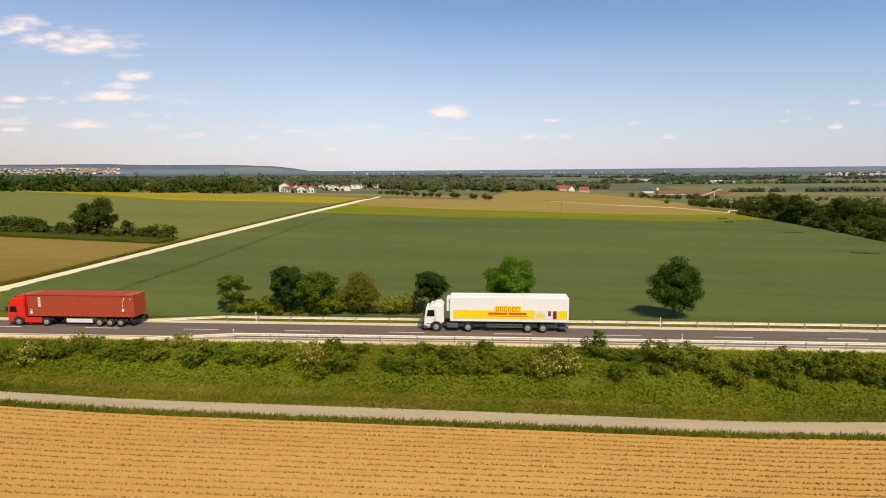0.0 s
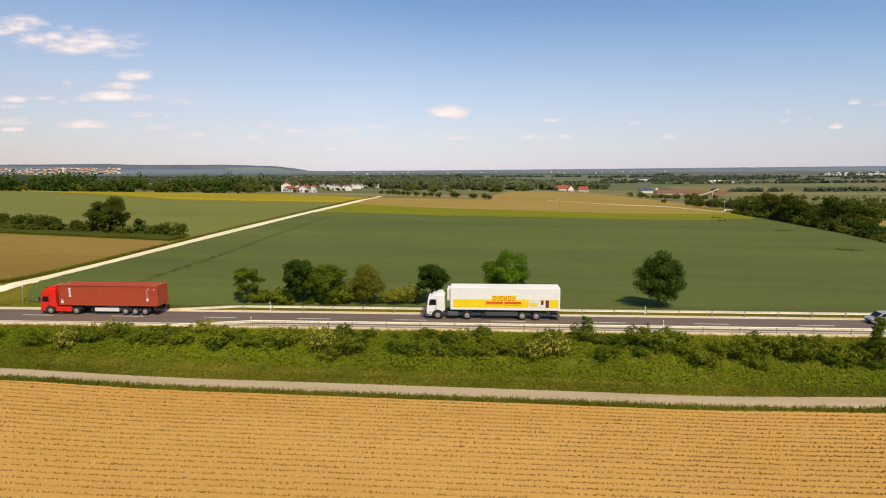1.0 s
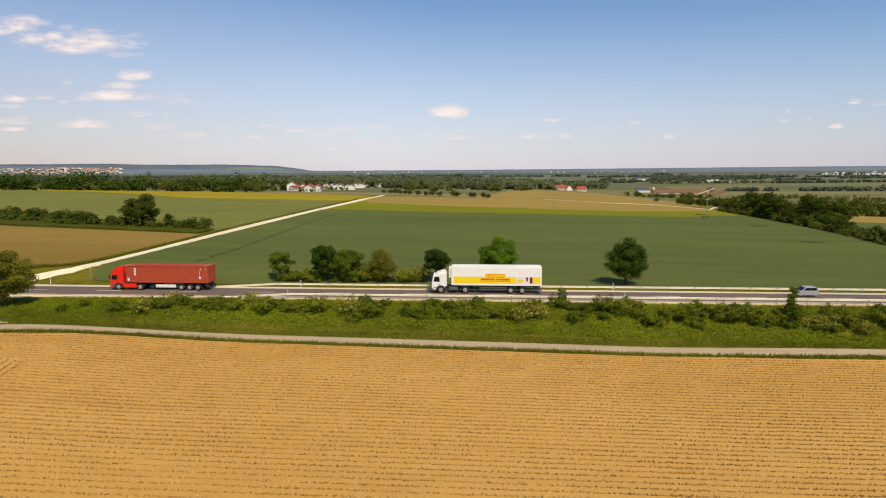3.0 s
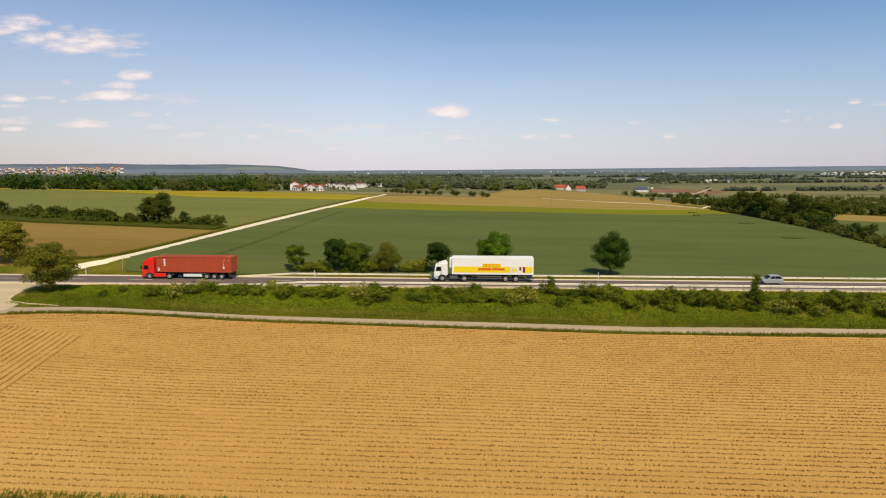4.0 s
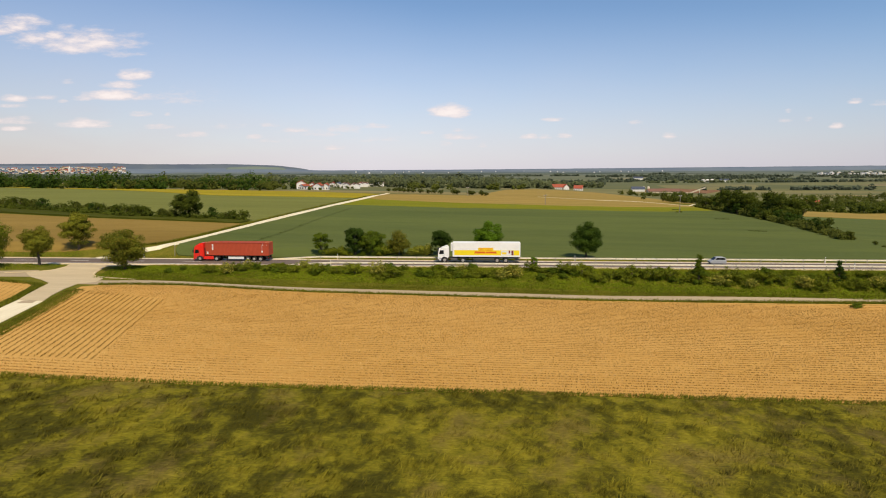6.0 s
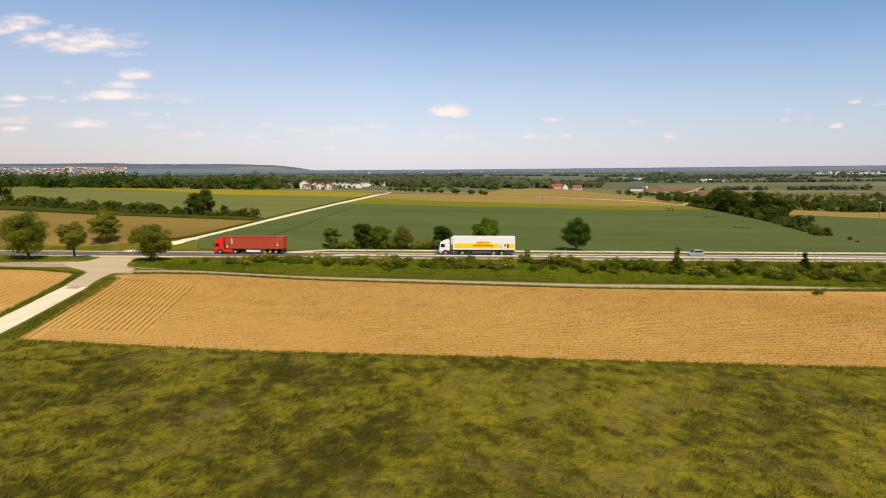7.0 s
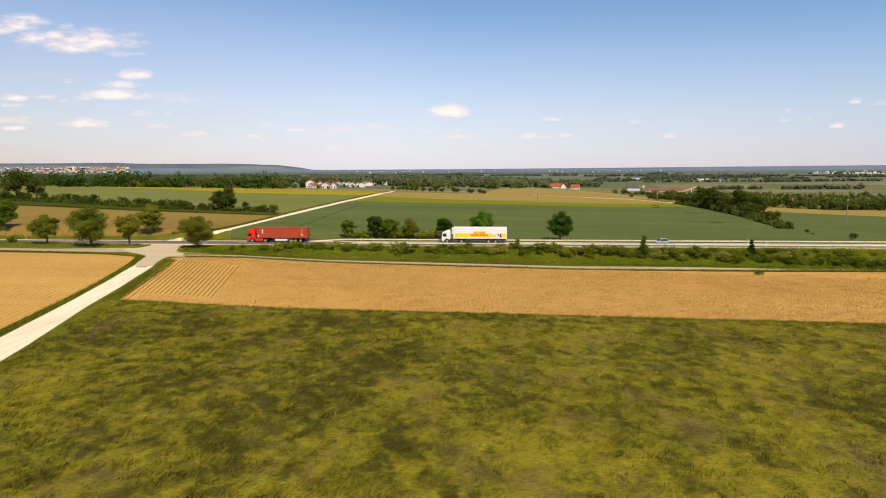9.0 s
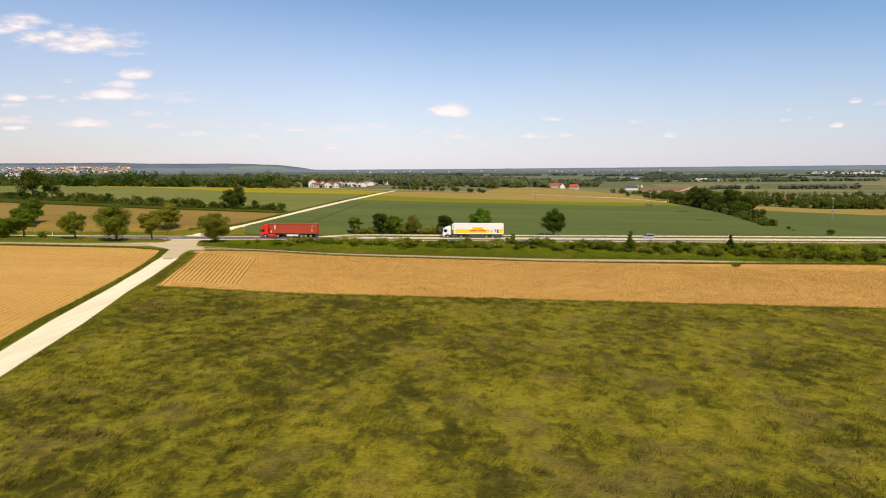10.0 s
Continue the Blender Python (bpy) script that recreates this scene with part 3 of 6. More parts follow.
# white gravel way on the far side
field("gravel_track", "cream-white gravel track between the wheat and the brown field", "track",
      [(-69.5, 72.6), (-69.2, 74.6), (-66.3, 76.6), (-63.2, 77.7), (-60.8, 81), (-60.0, 87), (-59.3, 94), (-58.8, 104), (-58.3, 115), (-57.7, 127), (-56.8, 144), (-55.4, 162), (-53.4, 185), (-51.0, 217), (-47.2, 257), (-43.1, 302), (-41.0, 345), (-40.6, 390)],
      [(-76.5, 73.2), (-73.0, 75.8), (-67.0, 78.2), (-64.2, 79.3), (-63.1, 85), (-62.5, 93), (-61.9, 100), (-61.4, 112), (-61.0, 120), (-60.3, 134), (-59.5, 151), (-58.2, 171), (-56.2, 196), (-53.7, 230), (-49.9, 273), (-45.8, 322), (-43.4, 350), (-43.0, 390)], 220, 5, 0.09, M["chalk"], kind="structure")

# fields


def F0(x):
    return 3.65 - 0.024 * np.maximum(x, -28)


field("maize_field", "tan soil of a young maize field in rows", "field", [(x, float(F0(x))) for x in (-50.0, -20, 20, 60, 130, 240)], [(-59.8, 43.4), *[(x, float(path_near(x)) - 0.9) for x in (-55, -45, -38, -20, 0, 20, 60, 90, 125)], (240, 26)], 150, 40, 0.06, M["soil"], rough=0.012)
field("maize_field", "tan soil of a young maize field beyond the track", "field", [(-45.8, -112), (-50.0, -38), (-54.4, -18), (-57.8, 4), (-60.2, 17), (-65.0, 35), (-67.8, 43.4), (-71, 46.4)], [(-260, -112), (-260, -38), (-260, -18), (-260, 4), (-260, 17), (-260, 35), (-260, 46), (-260, 49.4)], 80, 80, 0.06, M["soil"], rough=0.012)
field("wheat_field", "dense dark green wheat field", "field", [(-60.2, 80.6), (-59.4, 76.8), (-58.2, 74.8), (-51, 73.2), (-42, 72.1), (-34, 72.1), (-28, 72.4), (0, 70.9), (60, 67.1), (113, 63.8)], [(-50.2, 222), (-40, 224.5), (-20, 222), (3, 218.5), (40, 221), (77, 220.5), (102, 222), (127, 236), (136, 248)], 140, 110, 0.35, M["wheat"], rough=0.025)
field("clover_field", "bright yellow-green strip of young crop", "field", [(-50.0, 223), (-40, 225.5), (-20, 223), (3, 219.5), (40, 222), (77, 221.5), (102, 223), (127, 237), (136, 249)], [(-44.0, 286), (-38, 277), (-25, 271.5), (4, 261), (32, 258.5), (60, 254.5), (87, 254), (116, 258), (140, 277)], 60, 30, 0.25, M["clover"], rough=0.02)
field("ripening_field", "beige ripening grain field", "field", [(-43.8, 287.5), (-38, 278), (-25, 272.5), (4, 262), (32, 259.5), (60, 255.5), (87, 255), (116, 259), (140, 278)], [(-40.2, 352), (-20, 365), (20, 372), (60, 385), (140, 345)], 60, 30, 0.2, M["straw"], rough=0.02)
field("ripening_field", "beige ripening grain field below a hedge", "field", [(22, 374), (60, 387), (140, 342), (165, 330)], [(72, 640), (165, 800), (215, 780), (200, 560)], 70, 60, 0.2, M["straw"], rough=0.02)
field("brown_field", "bare brown tilled field", "field", [(-260, 87), (-160, 81.5), (-110, 78.6), (-84, 77.4), (-76, 78.4), (-71, 79.8), (-65.6, 82.4)], [(-260, 180), (-193, 165), (-120, 141), (-62.4, 130.5)], 90, 50, 0.06, M["soil_brown"], rough=0.015)
field("barley_field", "pale green barley field behind a hedge", "field", [(-420, 236), (-290, 200), (-190, 172), (-120, 150), (-61, 137)], [(-420, 480), (-250, 372), (-180, 318), (-132, 286), (-49.8, 286)], 110, 60, 0.3, M["barley"], rough=0.02)
field("rape_field", "yellow-green strip of fading rape", "field", [(-420, 482), (-250, 374), (-180, 320), (-132, 288), (-49.6, 288)], [(-420, 500), (-268, 404), (-169, 384), (-110, 380), (-44.6, 352)], 90, 30, 0.4, M["rape"], rough=0.03)
field("meadow", "rough meadow of pale grass, herbs and withered stalks", "meadow", [(-38, -112), (-43.4, -38), (-47.4, -18), (-51.4, 0), (-51.2, 4.2)], [(240, -112), (240, -38), (240, -18), (240, -4), (240, -2.2)], 100, 150, 0.14, M["meadow"], rough=0.04)

# ---- small growth ----
rng = np.random.default_rng(11)


def tufts(pos, blades, tall, width, lean, rng, bend=0.35, across=1.6):
    """Grass tufts: narrow leaning quads, as (n, 4, 3)."""
    n = len(pos)
    p = np.repeat(pos, blades, axis=0) + np.c_[rng.normal(0, width * 1.6, n * blades), rng.normal(0, width * across, n * blades), np.zeros(n * blades)]
    a = rng.uniform(0, 2 * math.pi, n * blades)
    side = np.stack([np.cos(a), np.sin(a), 0 * a], 1) * (width * rng.uniform(0.6, 1.3, n * blades))[:, None]
    t = np.repeat(tall, blades) * rng.uniform(0.6, 1.2, n * blades)
    up = np.stack([lean[0] * t + rng.normal(0, bend, n * blades) * t, lean[1] * t + rng.normal(0, bend, n * blades) * t, t], 1)
    return np.stack([p - side, p + side, p + up + side * 0.35, p + up - side * 0.35], 1)


def stuff(name, q, mat, label, category):
    return tagged(new(name, quads(name, q, mat)), label, category, kind="stuff")


def place(x, y, lift=0.0):
    return np.stack([x, y, land(x, y) + lift], 1)


# young maize: rows along the field, and rows beside the gravel track on the headland
plants = []
xs = np.arange(-60, 150, 0.115)
ROWS = 55
for j in range(ROWS):
    w = j / (ROWS - 1)
    y = (F0(xs) + 0.6) * (1 - w) + (path_near(xs) - 1.5) * w
    gap = np.array([noise.noise(Vector((a * 0.22, j * 7.3, 0))) for a in xs])
    keep = rng.random(len(xs)) < 0.95 - 0.3 * sm(0.1, 0.5, gap)
    left = -50.5 - (y - 3) * 0.245
    keep &= xs > left + np.where((y > 9.4) & (y < 38), 14.2 + 0.02 * y, 3.0)
    plants.append(np.stack([xs[keep] + rng.normal(0, 0.04, keep.sum()), y[keep] + rng.normal(0, 0.035, keep.sum())], 1))
head = []
for j in range(20):
    s = np.arange(5.6 if j < 4 else 9.8 + 0.25 * noise.noise(Vector((j, 0, 9))), 41.2 - 0.22 * j, 0.17)
    x = -51.2 - (s - 3) * 0.245 + 0.73 * j + 0.4 + 0.003 * j * (s - 5)
    keep = rng.random(len(s)) < 0.95
    head.append(np.stack([x[keep], s[keep]], 1))
pl = np.concatenate(head)
stuff("maize_rows", tufts(place(pl[:, 0], pl[:, 1], 0.05), 4, np.full(len(pl), 0.095), 0.042, (0, 0), rng, 0.3), M["maize_dark"], "young maize plants in short rows on the headland", "maize")
pl = np.concatenate(plants)
stuff("maize_rows", tufts(place(pl[:, 0], pl[:, 1], 0.05), 2, rng.uniform(0.08, 0.165, len(pl)), 0.058, (0, 0), rng, 0.4, 0.55), M["maize"], "young maize plants in long straight rows", "maize")
n = 46000
x, w = rng.uniform(-50, 110, n), rng.random(n)
y = (F0(x) + 0.3) * (1 - w) + (path_near(x) - 1.2) * w
keep = x > -49.5 - (y - 3) * 0.245
stuff("straw_flecks", tufts(place(x[keep], y[keep], 0.07), 1, rng.uniform(0.01, 0.035, keep.sum()), 0.045, (0, 0), rng, 1.4), M["straw_bits"], "pale bits of straw and stubble lying on the soil", "straw")
rows = []
for j in range(48):
    s = np.arange(-80, 45, 0.36)
    x = np.interp(s, [-112, -38, -18, 4, 17, 35, 44], [-46.4, -50.6, -55.0, -58.4, -60.8, -65.6, -68.6]) - 1.0 * j
    keep = (rng.random(len(s)) < 0.85) & (s < 46 - 0.03 * j)
    rows.append(np.stack([x[keep], s[keep]], 1))
pl = np.concatenate(rows)
stuff("maize_rows", tufts(place(pl[:, 0], pl[:, 1], 0.05), 3, np.full(len(pl), 0.09), 0.032, (0, 0), rng, 0.3), M["maize_dark"], "young maize plants in rows beside the track", "maize")

# meadow grass in clumps, swept by the wind
def in_meadow(x, y):
    return (x > np.interp(y, [-112, -38, -18, 2], [-37.6, -43, -47, -51])) & (y < F0(x) + 0.4)


n = 62000
x, y = rng.uniform(-51, 90, n), rng.uniform(-88, 4, n)
keep = in_meadow(x, y)
x, y = x[keep], y[keep]
stuff("meadow_grass", tufts(place(x, y, 0.12), 2, 0.08 + 0.16 * rng.random(len(x)) ** 2, 0.04, (0.8, 0.3), rng, 0.6), M["blades"], "wind-swept meadow grass with pale and dark patches", "grass")
cx, cy = rng.uniform(-51, 80, 7000), rng.uniform(-88, 4, 7000)
k = rng.integers(0, 7000, 90000)
spread_ = rng.uniform(0.18, 0.5, 7000)
x, y = cx[k] + rng.normal(0, 1.25, len(k)) * spread_[k], cy[k] + rng.normal(0, 0.8, len(k)) * spread_[k]
tall = rng.uniform(0.16, 0.48, 7000)[k] * rng.uniform(0.6, 1.1, len(k))
keep = in_meadow(x, y)
stuff("meadow_clumps", tufts(place(x[keep], y[keep], 0.10), 2, tall[keep], 0.042, (0.7, 0.25), rng, 0.45), M["blades"], "taller clumps of bent meadow grass", "grass")


def verge(name, edge_pts, width, n, tall, mat, label):
    n = int(n * 1.5)
    e = along(edge_pts, 400)
    k = rng.integers(0, 399, n)
    w = rng.random((n, 1))
    p = e[k] * (1 - w) + e[k + 1] * w
    d = e[k + 1] - e[k]
    nrm = np.stack([-d[:, 1], d[:, 0]], 1) / np.hypot(*d.T)[:, None]
    p = p + nrm * rng.uniform(-width / 2, width / 2, (n, 1))
    stuff(name, tufts(place(p[:, 0], p[:, 1], 0.0), 2, 0.75 * tall * rng.uniform(0.5, 1.3, n), 0.04, (0.25, 0.1), rng, 0.5), mat, label, "grass")


VX = np.linspace(-58, 120, 50)
verge("verge_grass", [(x, float(path_near(x)) - 0.4) for x in VX], 0.9, 7000, 0.42, M["foot"], "grass verge between track and field")
verge("verge_grass", [(x, float(path_near(x) + path_width(x)) + 0.7) for x in VX], 1.6, 9000, 0.2, M["foot"], "mown grass strip beside the track")
verge("verge_grass", [(x, F0(x) - 0.1) for x in np.linspace(-50, 120, 20)], 0.9, 5200, 0.4, M["foot"], "tall grass at the field's edge")
verge("verge_grass", [(-42.5, -38), (-46.4, -18), (-50.6, 1), (-52.6, 12), (-56.2, 29), (-59.2, 41)], 2.4, 5200, 0.35, M["foot"], "grass strip beside the gravel track")
verge("verge_grass", [(-47.5, -70), (-49.0, -38), (-53.4, -18), (-57.2, 4), (-59.7, 17), (-63.8, 33.5), (-67.0, 44.4), (-80, 48.0), (-110, 48.7)], 1.2, 6500, 0.4, M["foot"], "grass strip round the field beyond the track")
verge("verge_grass", [on_road(x, 5.6) for x in np.linspace(-64, 125, 30)], 2.6, 12000, 0.2, M["verge"], "dry grass verge behind the guard rail")
verge("verge_grass", [on_road(x, 6.2) for x in np.linspace(-230, -80, 30)], 2.6, 5000, 0.3, M["leaf_bank"], "grass verge beside the road")
verge("verge_grass", [(-76, 78.2), (-70.6, 79.6), (-65.6, 80.6), (-64.2, 86), (-63.2, 96), (-62.4, 110), (-61.6, 125), (-60.6, 145), (-58.4, 180), (-54.9, 230), (-50.2, 282), (-48.0, 310)], 1.1, 6500, 0.65, M["leaf_olive"], "dark weeds beside the gravel track")

# bank below the road: nettles and brambles over the whole slope
n = 115000
x = rng.uniform(-58, 125, n)
d = rng.uniform(-13.9, -4.9, n)
lump = np.array([noise.noise(Vector((a * 0.35, b * 0.45, 2.0))) for a, b in zip(x, d)])
y = road_y(x) + d
keep = (rng.random(n) < 0.93) & ~((x < -40) & (d < -13))
x, y, d, lump = x[keep], y[keep], d[keep], lump[keep]
h = np.clip(0.30 + 0.55 * lump, 0.05, 1.0) * np.interp(d, [-13.9, -12.6, -6.5, -4.9], [0.35, 1, 1, 0.3]) * np.interp(x, [-58, -44, -36], [0.25, 0.4, 1])
c = place(x, y) + np.c_[np.zeros((len(x), 2)), h * rng.uniform(0.35, 1.15, len(x))]


def leaves(c, out, size, rng, wild=0.7):
    """Leaf quads round the points c that face roughly along out."""
    nrm = out + rng.normal(0, wild, out.shape)
    nrm /= np.linalg.norm(nrm, axis=1)[:, None] + 1e-9
    a = np.cross(nrm, rng.normal(size=nrm.shape))
    a /= np.linalg.norm(a, axis=1)[:, None] + 1e-9
    b = np.cross(nrm, a)
    s = (size * rng.uniform(0.6, 1.35, len(c)))[:, None]
    return np.stack([c - a * s, c - b * s * 0.6, c + a * s, c + b * s * 0.6], 1)


stuff("bank_cover", leaves(c, np.tile([0, -0.45, 1.0], (len(c), 1)), 0.115, rng, 0.7), M["leaf_bank"], "lush green nettles and brambles covering the bank", "undergrowth")
n = 9000
x = rng.uniform(-58, 125, n)
d = rng.uniform(-6.2, -4.4, n)
y = road_y(x) + d
stuff("verge_grass", tufts(place(x, y), 3, 0.25 * rng.uniform(0.5, 1.3, n), 0.035, (0.25, 0.1), rng, 0.5), M["verge"], "dry grass on the shoulder below the guard rail", "grass")
n = 24000
x = rng.uniform(-58, 125, n)
d = rng.uniform(-17.2, -12.8, n)
y = road_y(x) + d
keep = y > path_near(x) + path_width(x) + 0.12
x, y = x[keep], y[keep]
n = len(x)
stuff("verge_grass", tufts(place(x, y), 3, 0.17 * rng.uniform(0.5, 1.3, n), 0.03, (0.3, 0.1), rng, 0.6), M["foot"], "mown grass at the foot of the bank", "grass")
for (a0, a1, b0, b1, cnt) in ((-64, -40, 50.5, 61, 5200), (-240, -73, 54.0, 61.5, 9000)):
    x, y = rng.uniform(a0, a1, cnt), rng.uniform(b0, b1, cnt)
    y = y + np.where(x < -73, -0.035 * (x + 73), 0)
    keep = (road_y(x) - y > 4.6) & ((x < -73) | (y > path_near(x) + path_width(x) + 0.4)) & ~((x > -77) & (x < -73) & (y < 58)) & ~((x < -62.5) & (x > -70) & (y < 63)) & ((x > -73) | (y > np.interp(x, [-240, -110, -92, -75], [55.3, 53.6, 53.8, 57.5])))
    x, y = x[keep], y[keep]
    stuff("island_grass", tufts(place(x, y), 3, 0.2 * rng.uniform(0.5, 1.3, len(x)), 0.04, (0.2, 0.1), rng, 0.5), M["leaf_bank"], "short green grass between track and road", "grass")

# ---- trees and shrubs ----


def limb(bm, p0, p1, r0, r1, n=7):
    p0, p1 = Vector(p0), Vector(p1)
    ax = (p1 - p0).normalized()
    s = ax.orthogonal().normalized()
    t = ax.cross(s)
    rings = [[bm.verts.new(p + (s * math.cos(2 * math.pi * i / n) + t * math.sin(2 * math.pi * i / n)) * r) for i in range(n)] for p, r in ((p0, r0), (p0.lerp(p1, 0.5) + s * r0 * 0.3, (r0 + r1) / 2), (p1, r1))]
    for a, b in zip(rings, rings[1:]):
        for i in range(n):
            bm.faces.new((a[i], a[(i + 1) % n], b[(i + 1) % n], b[i]))
    bm.faces.new(rings[-1])


def crown_points(rng, n, blobs, size):
    """Leaf places over a set of uneven clumps (centre, radii), with outward directions."""
    vol = np.array([b[1][0] * b[1][2] for b in blobs])
    k = rng.choice(len(blobs), n, p=vol / vol.sum())
    c = np.array([b[0] for b in blobs])[k]
    r = np.array([b[1] for b in blobs])[k]
    u = rng.normal(size=(n, 3))
    u[:, 2] += 0.25
    u /= np.linalg.norm(u, axis=1)[:, None]
    rad = rng.uniform(0.3, 1.15, n) ** 0.45
    return c + u * r * rad[:, None] + rng.normal(0, size * 0.6, (n, 3)), u


def tree_parts(seed, tall, wide, clear, n, size, mat, shape="round", clumps=26, lump=(0.13, 0.22), reach=(0.45, 0.88), ragged=0.5):
    rng = np.random.default_rng(seed)
    bm = bmesh.new()
    r0 = 0.022 * tall + 0.05
    lean = rng.normal(0, 0.03 * tall, 2)
    top = (lean[0], lean[1], tall * 0.72)
    limb(bm, (0, 0, -0.25), (lean[0] * 0.5, lean[1] * 0.5, max(clear, 0.3 * tall)), r0 * 1.25, r0 * 0.75, 9)
    limb(bm, (lean[0] * 0.5, lean[1] * 0.5, max(clear, 0.3 * tall)), top, r0 * 0.75, r0 * 0.25, 7)
    blobs = []
    mid, half = (clear + tall) / 2, (tall - clear) / 2
    for i in range(clumps):
        u = rng.normal(size=3)
        u /= np.linalg.norm(u)
        # boughs reach out unevenly, so that the outline has lobes and notches
        bough = 1.0 + ragged * noise.noise(Vector((u[0] * 1.7 + seed * 3.1, u[1] * 1.7, u[2] * 1.7)))
        k = rng.uniform(*reach) * bough
        z = mid + u[2] * half * min(k, 0.97)
        w = wide / 2
        if shape == "cone":
            w *= max(0.15, 1.05 - (z - clear) / (tall - clear))
        elif shape == "egg":
            w *= 1.08 - 0.35 * (z - clear) / (tall - clear)
        elif shape == "drop":
            h = (z - clear) / (tall - clear)
            w *= min(1.0, 0.62 + 1.5 * h) * (1.16 - 0.72 * h)
        elif shape == "up":
            w *= 0.62 + 0.5 * (z - clear) / (tall - clear) - 0.35 * max(0, (z - clear) / (tall - clear) - 0.7)
        cx, cy = u[0] * w * k, u[1] * w * k
        rr = wide * rng.uniform(*lump) * (0.95 if shape == "cone" else 1)
        rz = rr * rng.uniform(0.5, 0.8)
        z = max(z, clear + 0.5 * rz)
        blobs.append(((cx + lean[0] * 0.6, cy + lean[1] * 0.6, z), (rr, rr, rz)))
        if i < 12:
            limb(bm, (lean[0] * 0.5, lean[1] * 0.5, clear + (0.1 + 0.05 * i) * (tall - clear) * 0.6), (cx * 0.85, cy * 0.85, z), r0 * 0.35, r0 * 0.1, 5)
    c, u = crown_points(rng, n, blobs, size)
    out = u * 1.1 + (c - np.array([0, 0, mid])) / np.array([wide / 2, wide / 2, half]) * 0.45
    c[:, 2] = np.maximum(c[:, 2], 0.06)
    crown = quads("crown", leaves(c, out, size, rng, 0.55), mat)
    me = bpy.data.meshes.new("trunk")
    bm.to_mesh(me)
    bm.free()
    me.materials.append(M["bark"])
    return me, crown


def tree(label, at, seed, tall, wide, clear, n, size, mat, shape="round", clumps=26, group="", name="tree", turn=0.0):
    x, y = at
    ob = thing(name, label, "tree" if name == "tree" else "shrub", group, pose(x, y, float(land(x, y)), 0, 0, turn))
    trunk, crown = tree_parts(seed, tall * 0.98, wide * 0.97, clear, int(n * 1.9), size * 0.76, mat, shape, int(clumps * 2.2), (0.09, 0.165), (0.4, 0.95), 0.45)
    part("trunk" if name == "tree" else "stem", trunk, ob)
    part("crown" if name == "tree" else "foliage", crown, ob)
    return ob


RT = "trees beside the road"
tree("bright green maple with a dense rounded crown", (8.2, 72.1), 1, 7.4, 6.5, 0.7, 11500, 0.16, M["leaf_fresh"], "round", 38, RT)
tree("dark green maple with a rounded crown on a short trunk", (28.9, 71.9), 22, 7.7, 7.9, 1.0, 11500, 0.16, M["leaf_dark"], "drop", 44, RT)
tree("small dark green maple on a slim trunk", (-1.8, 72.5), 3, 6.2, 5.8, 1.9, 5600, 0.15, M["leaf_dark"], "drop", 24, RT)
tree("slim young tree with thin foliage", (-26.9, 73.4), 4, 5.8, 4.2, 0.8, 2600, 0.15, M["leaf_mid"], "round", 15, RT)
tree("dark green tree among shrubs", (-19.7, 73.1), 5, 6.8, 5.4, 0.4, 5200, 0.16, M["leaf_dark"], "up", 22, RT)
tree("dense green field maple among shrubs", (-16.2, 72.9), 6, 5.8, 6.6, 0.2, 6200, 0.16, M["leaf_mid"], "round", 24, RT)
tree("olive-green pointed tree with rust-tinged shoots", (-10.5, 72.6), 7, 6.1, 8.2, 0.2, 5200, 0.15, M["leaf_rust"], "cone", 30, RT)
tree("olive-brown chestnut with a dense round crown at the crossing", (-60.2, 57.4), 8, 7.6, 8.3, 0.5, 12500, 0.17, M["leaf_olive"], "egg", 42, RT)
tree("olive-green lime with an upright oval crown", (-77.6, 59.8), 9, 7.6, 6.4, 1.6, 7600, 0.17, M["leaf_olive"], "egg", 30, RT)
tree("large green lime with spreading branches", (-85.4, 57.4), 10, 9.6, 10.6, 1.3, 10500, 0.19, M["leaf_shrub"], "drop", 44, RT)
tree("olive-green lime behind the road", (-81.4, 78.2), 11, 8.4, 7.8, 1.2, 8200, 0.19, M["leaf_olive"], "egg", 30, RT)
tree("slender green lime beside the road", (-97.4, 59.6), 12, 6.8, 7.0, 1.5, 6000, 0.18, M["leaf_shrub"], "round", 26, RT)
tree("green lime with an open crown", (-111.5, 61.0), 13, 8.2, 6.2, 1.6, 6500, 0.20, M["leaf_mid"], "egg", 26, RT)
tree("broad bushy field maple reaching to the ground beside the road", (-115.8, 60.6), 16, 5.4, 7.6, 0.1, 5200, 0.19, M["leaf_mid"], "round", 26, RT)
tree("broad dark tree behind the road", (-124.0, 82.0), 14, 8.6, 7.2, 1.2, 6500, 0.21, M["leaf_mid"], "egg", 28, RT)


shrub_kinds = []
SHRUB = [("dark green hawthorn shrub growing on the bank", "leaf_shrub", 2.2, 3.3), ("mid-green dogwood shrub growing on the bank", "leaf_mid", 1.9, 3.3), ("olive-green blackthorn shrub growing on the bank", "leaf_moss", 2.1, 3.5),
         ("elder shrub with cream blossoms on the bank", "leaf_blossom", 2.1, 3.3), ("low leafy green shrub on the bank", "leaf_moss", 1.5, 3.0), ("yellow-green flowering shrub beside the road", "leaf_yellow", 2.6, 4.0)]
for i, (label, mat, tall, wide) in enumerate(SHRUB):
    ob = thing("shrub", label, "shrub", "shrubs on the road bank")
    trunk, crown = tree_parts(40 + i, tall, wide, 0.05, 1650, 0.115, M[mat], "round", 34, (0.08, 0.17), (0.3, 1.0), 0.8)
    part("stem", trunk, ob)
    part("foliage", crown, ob)
    shrub_kinds.append(ob)
used = set()


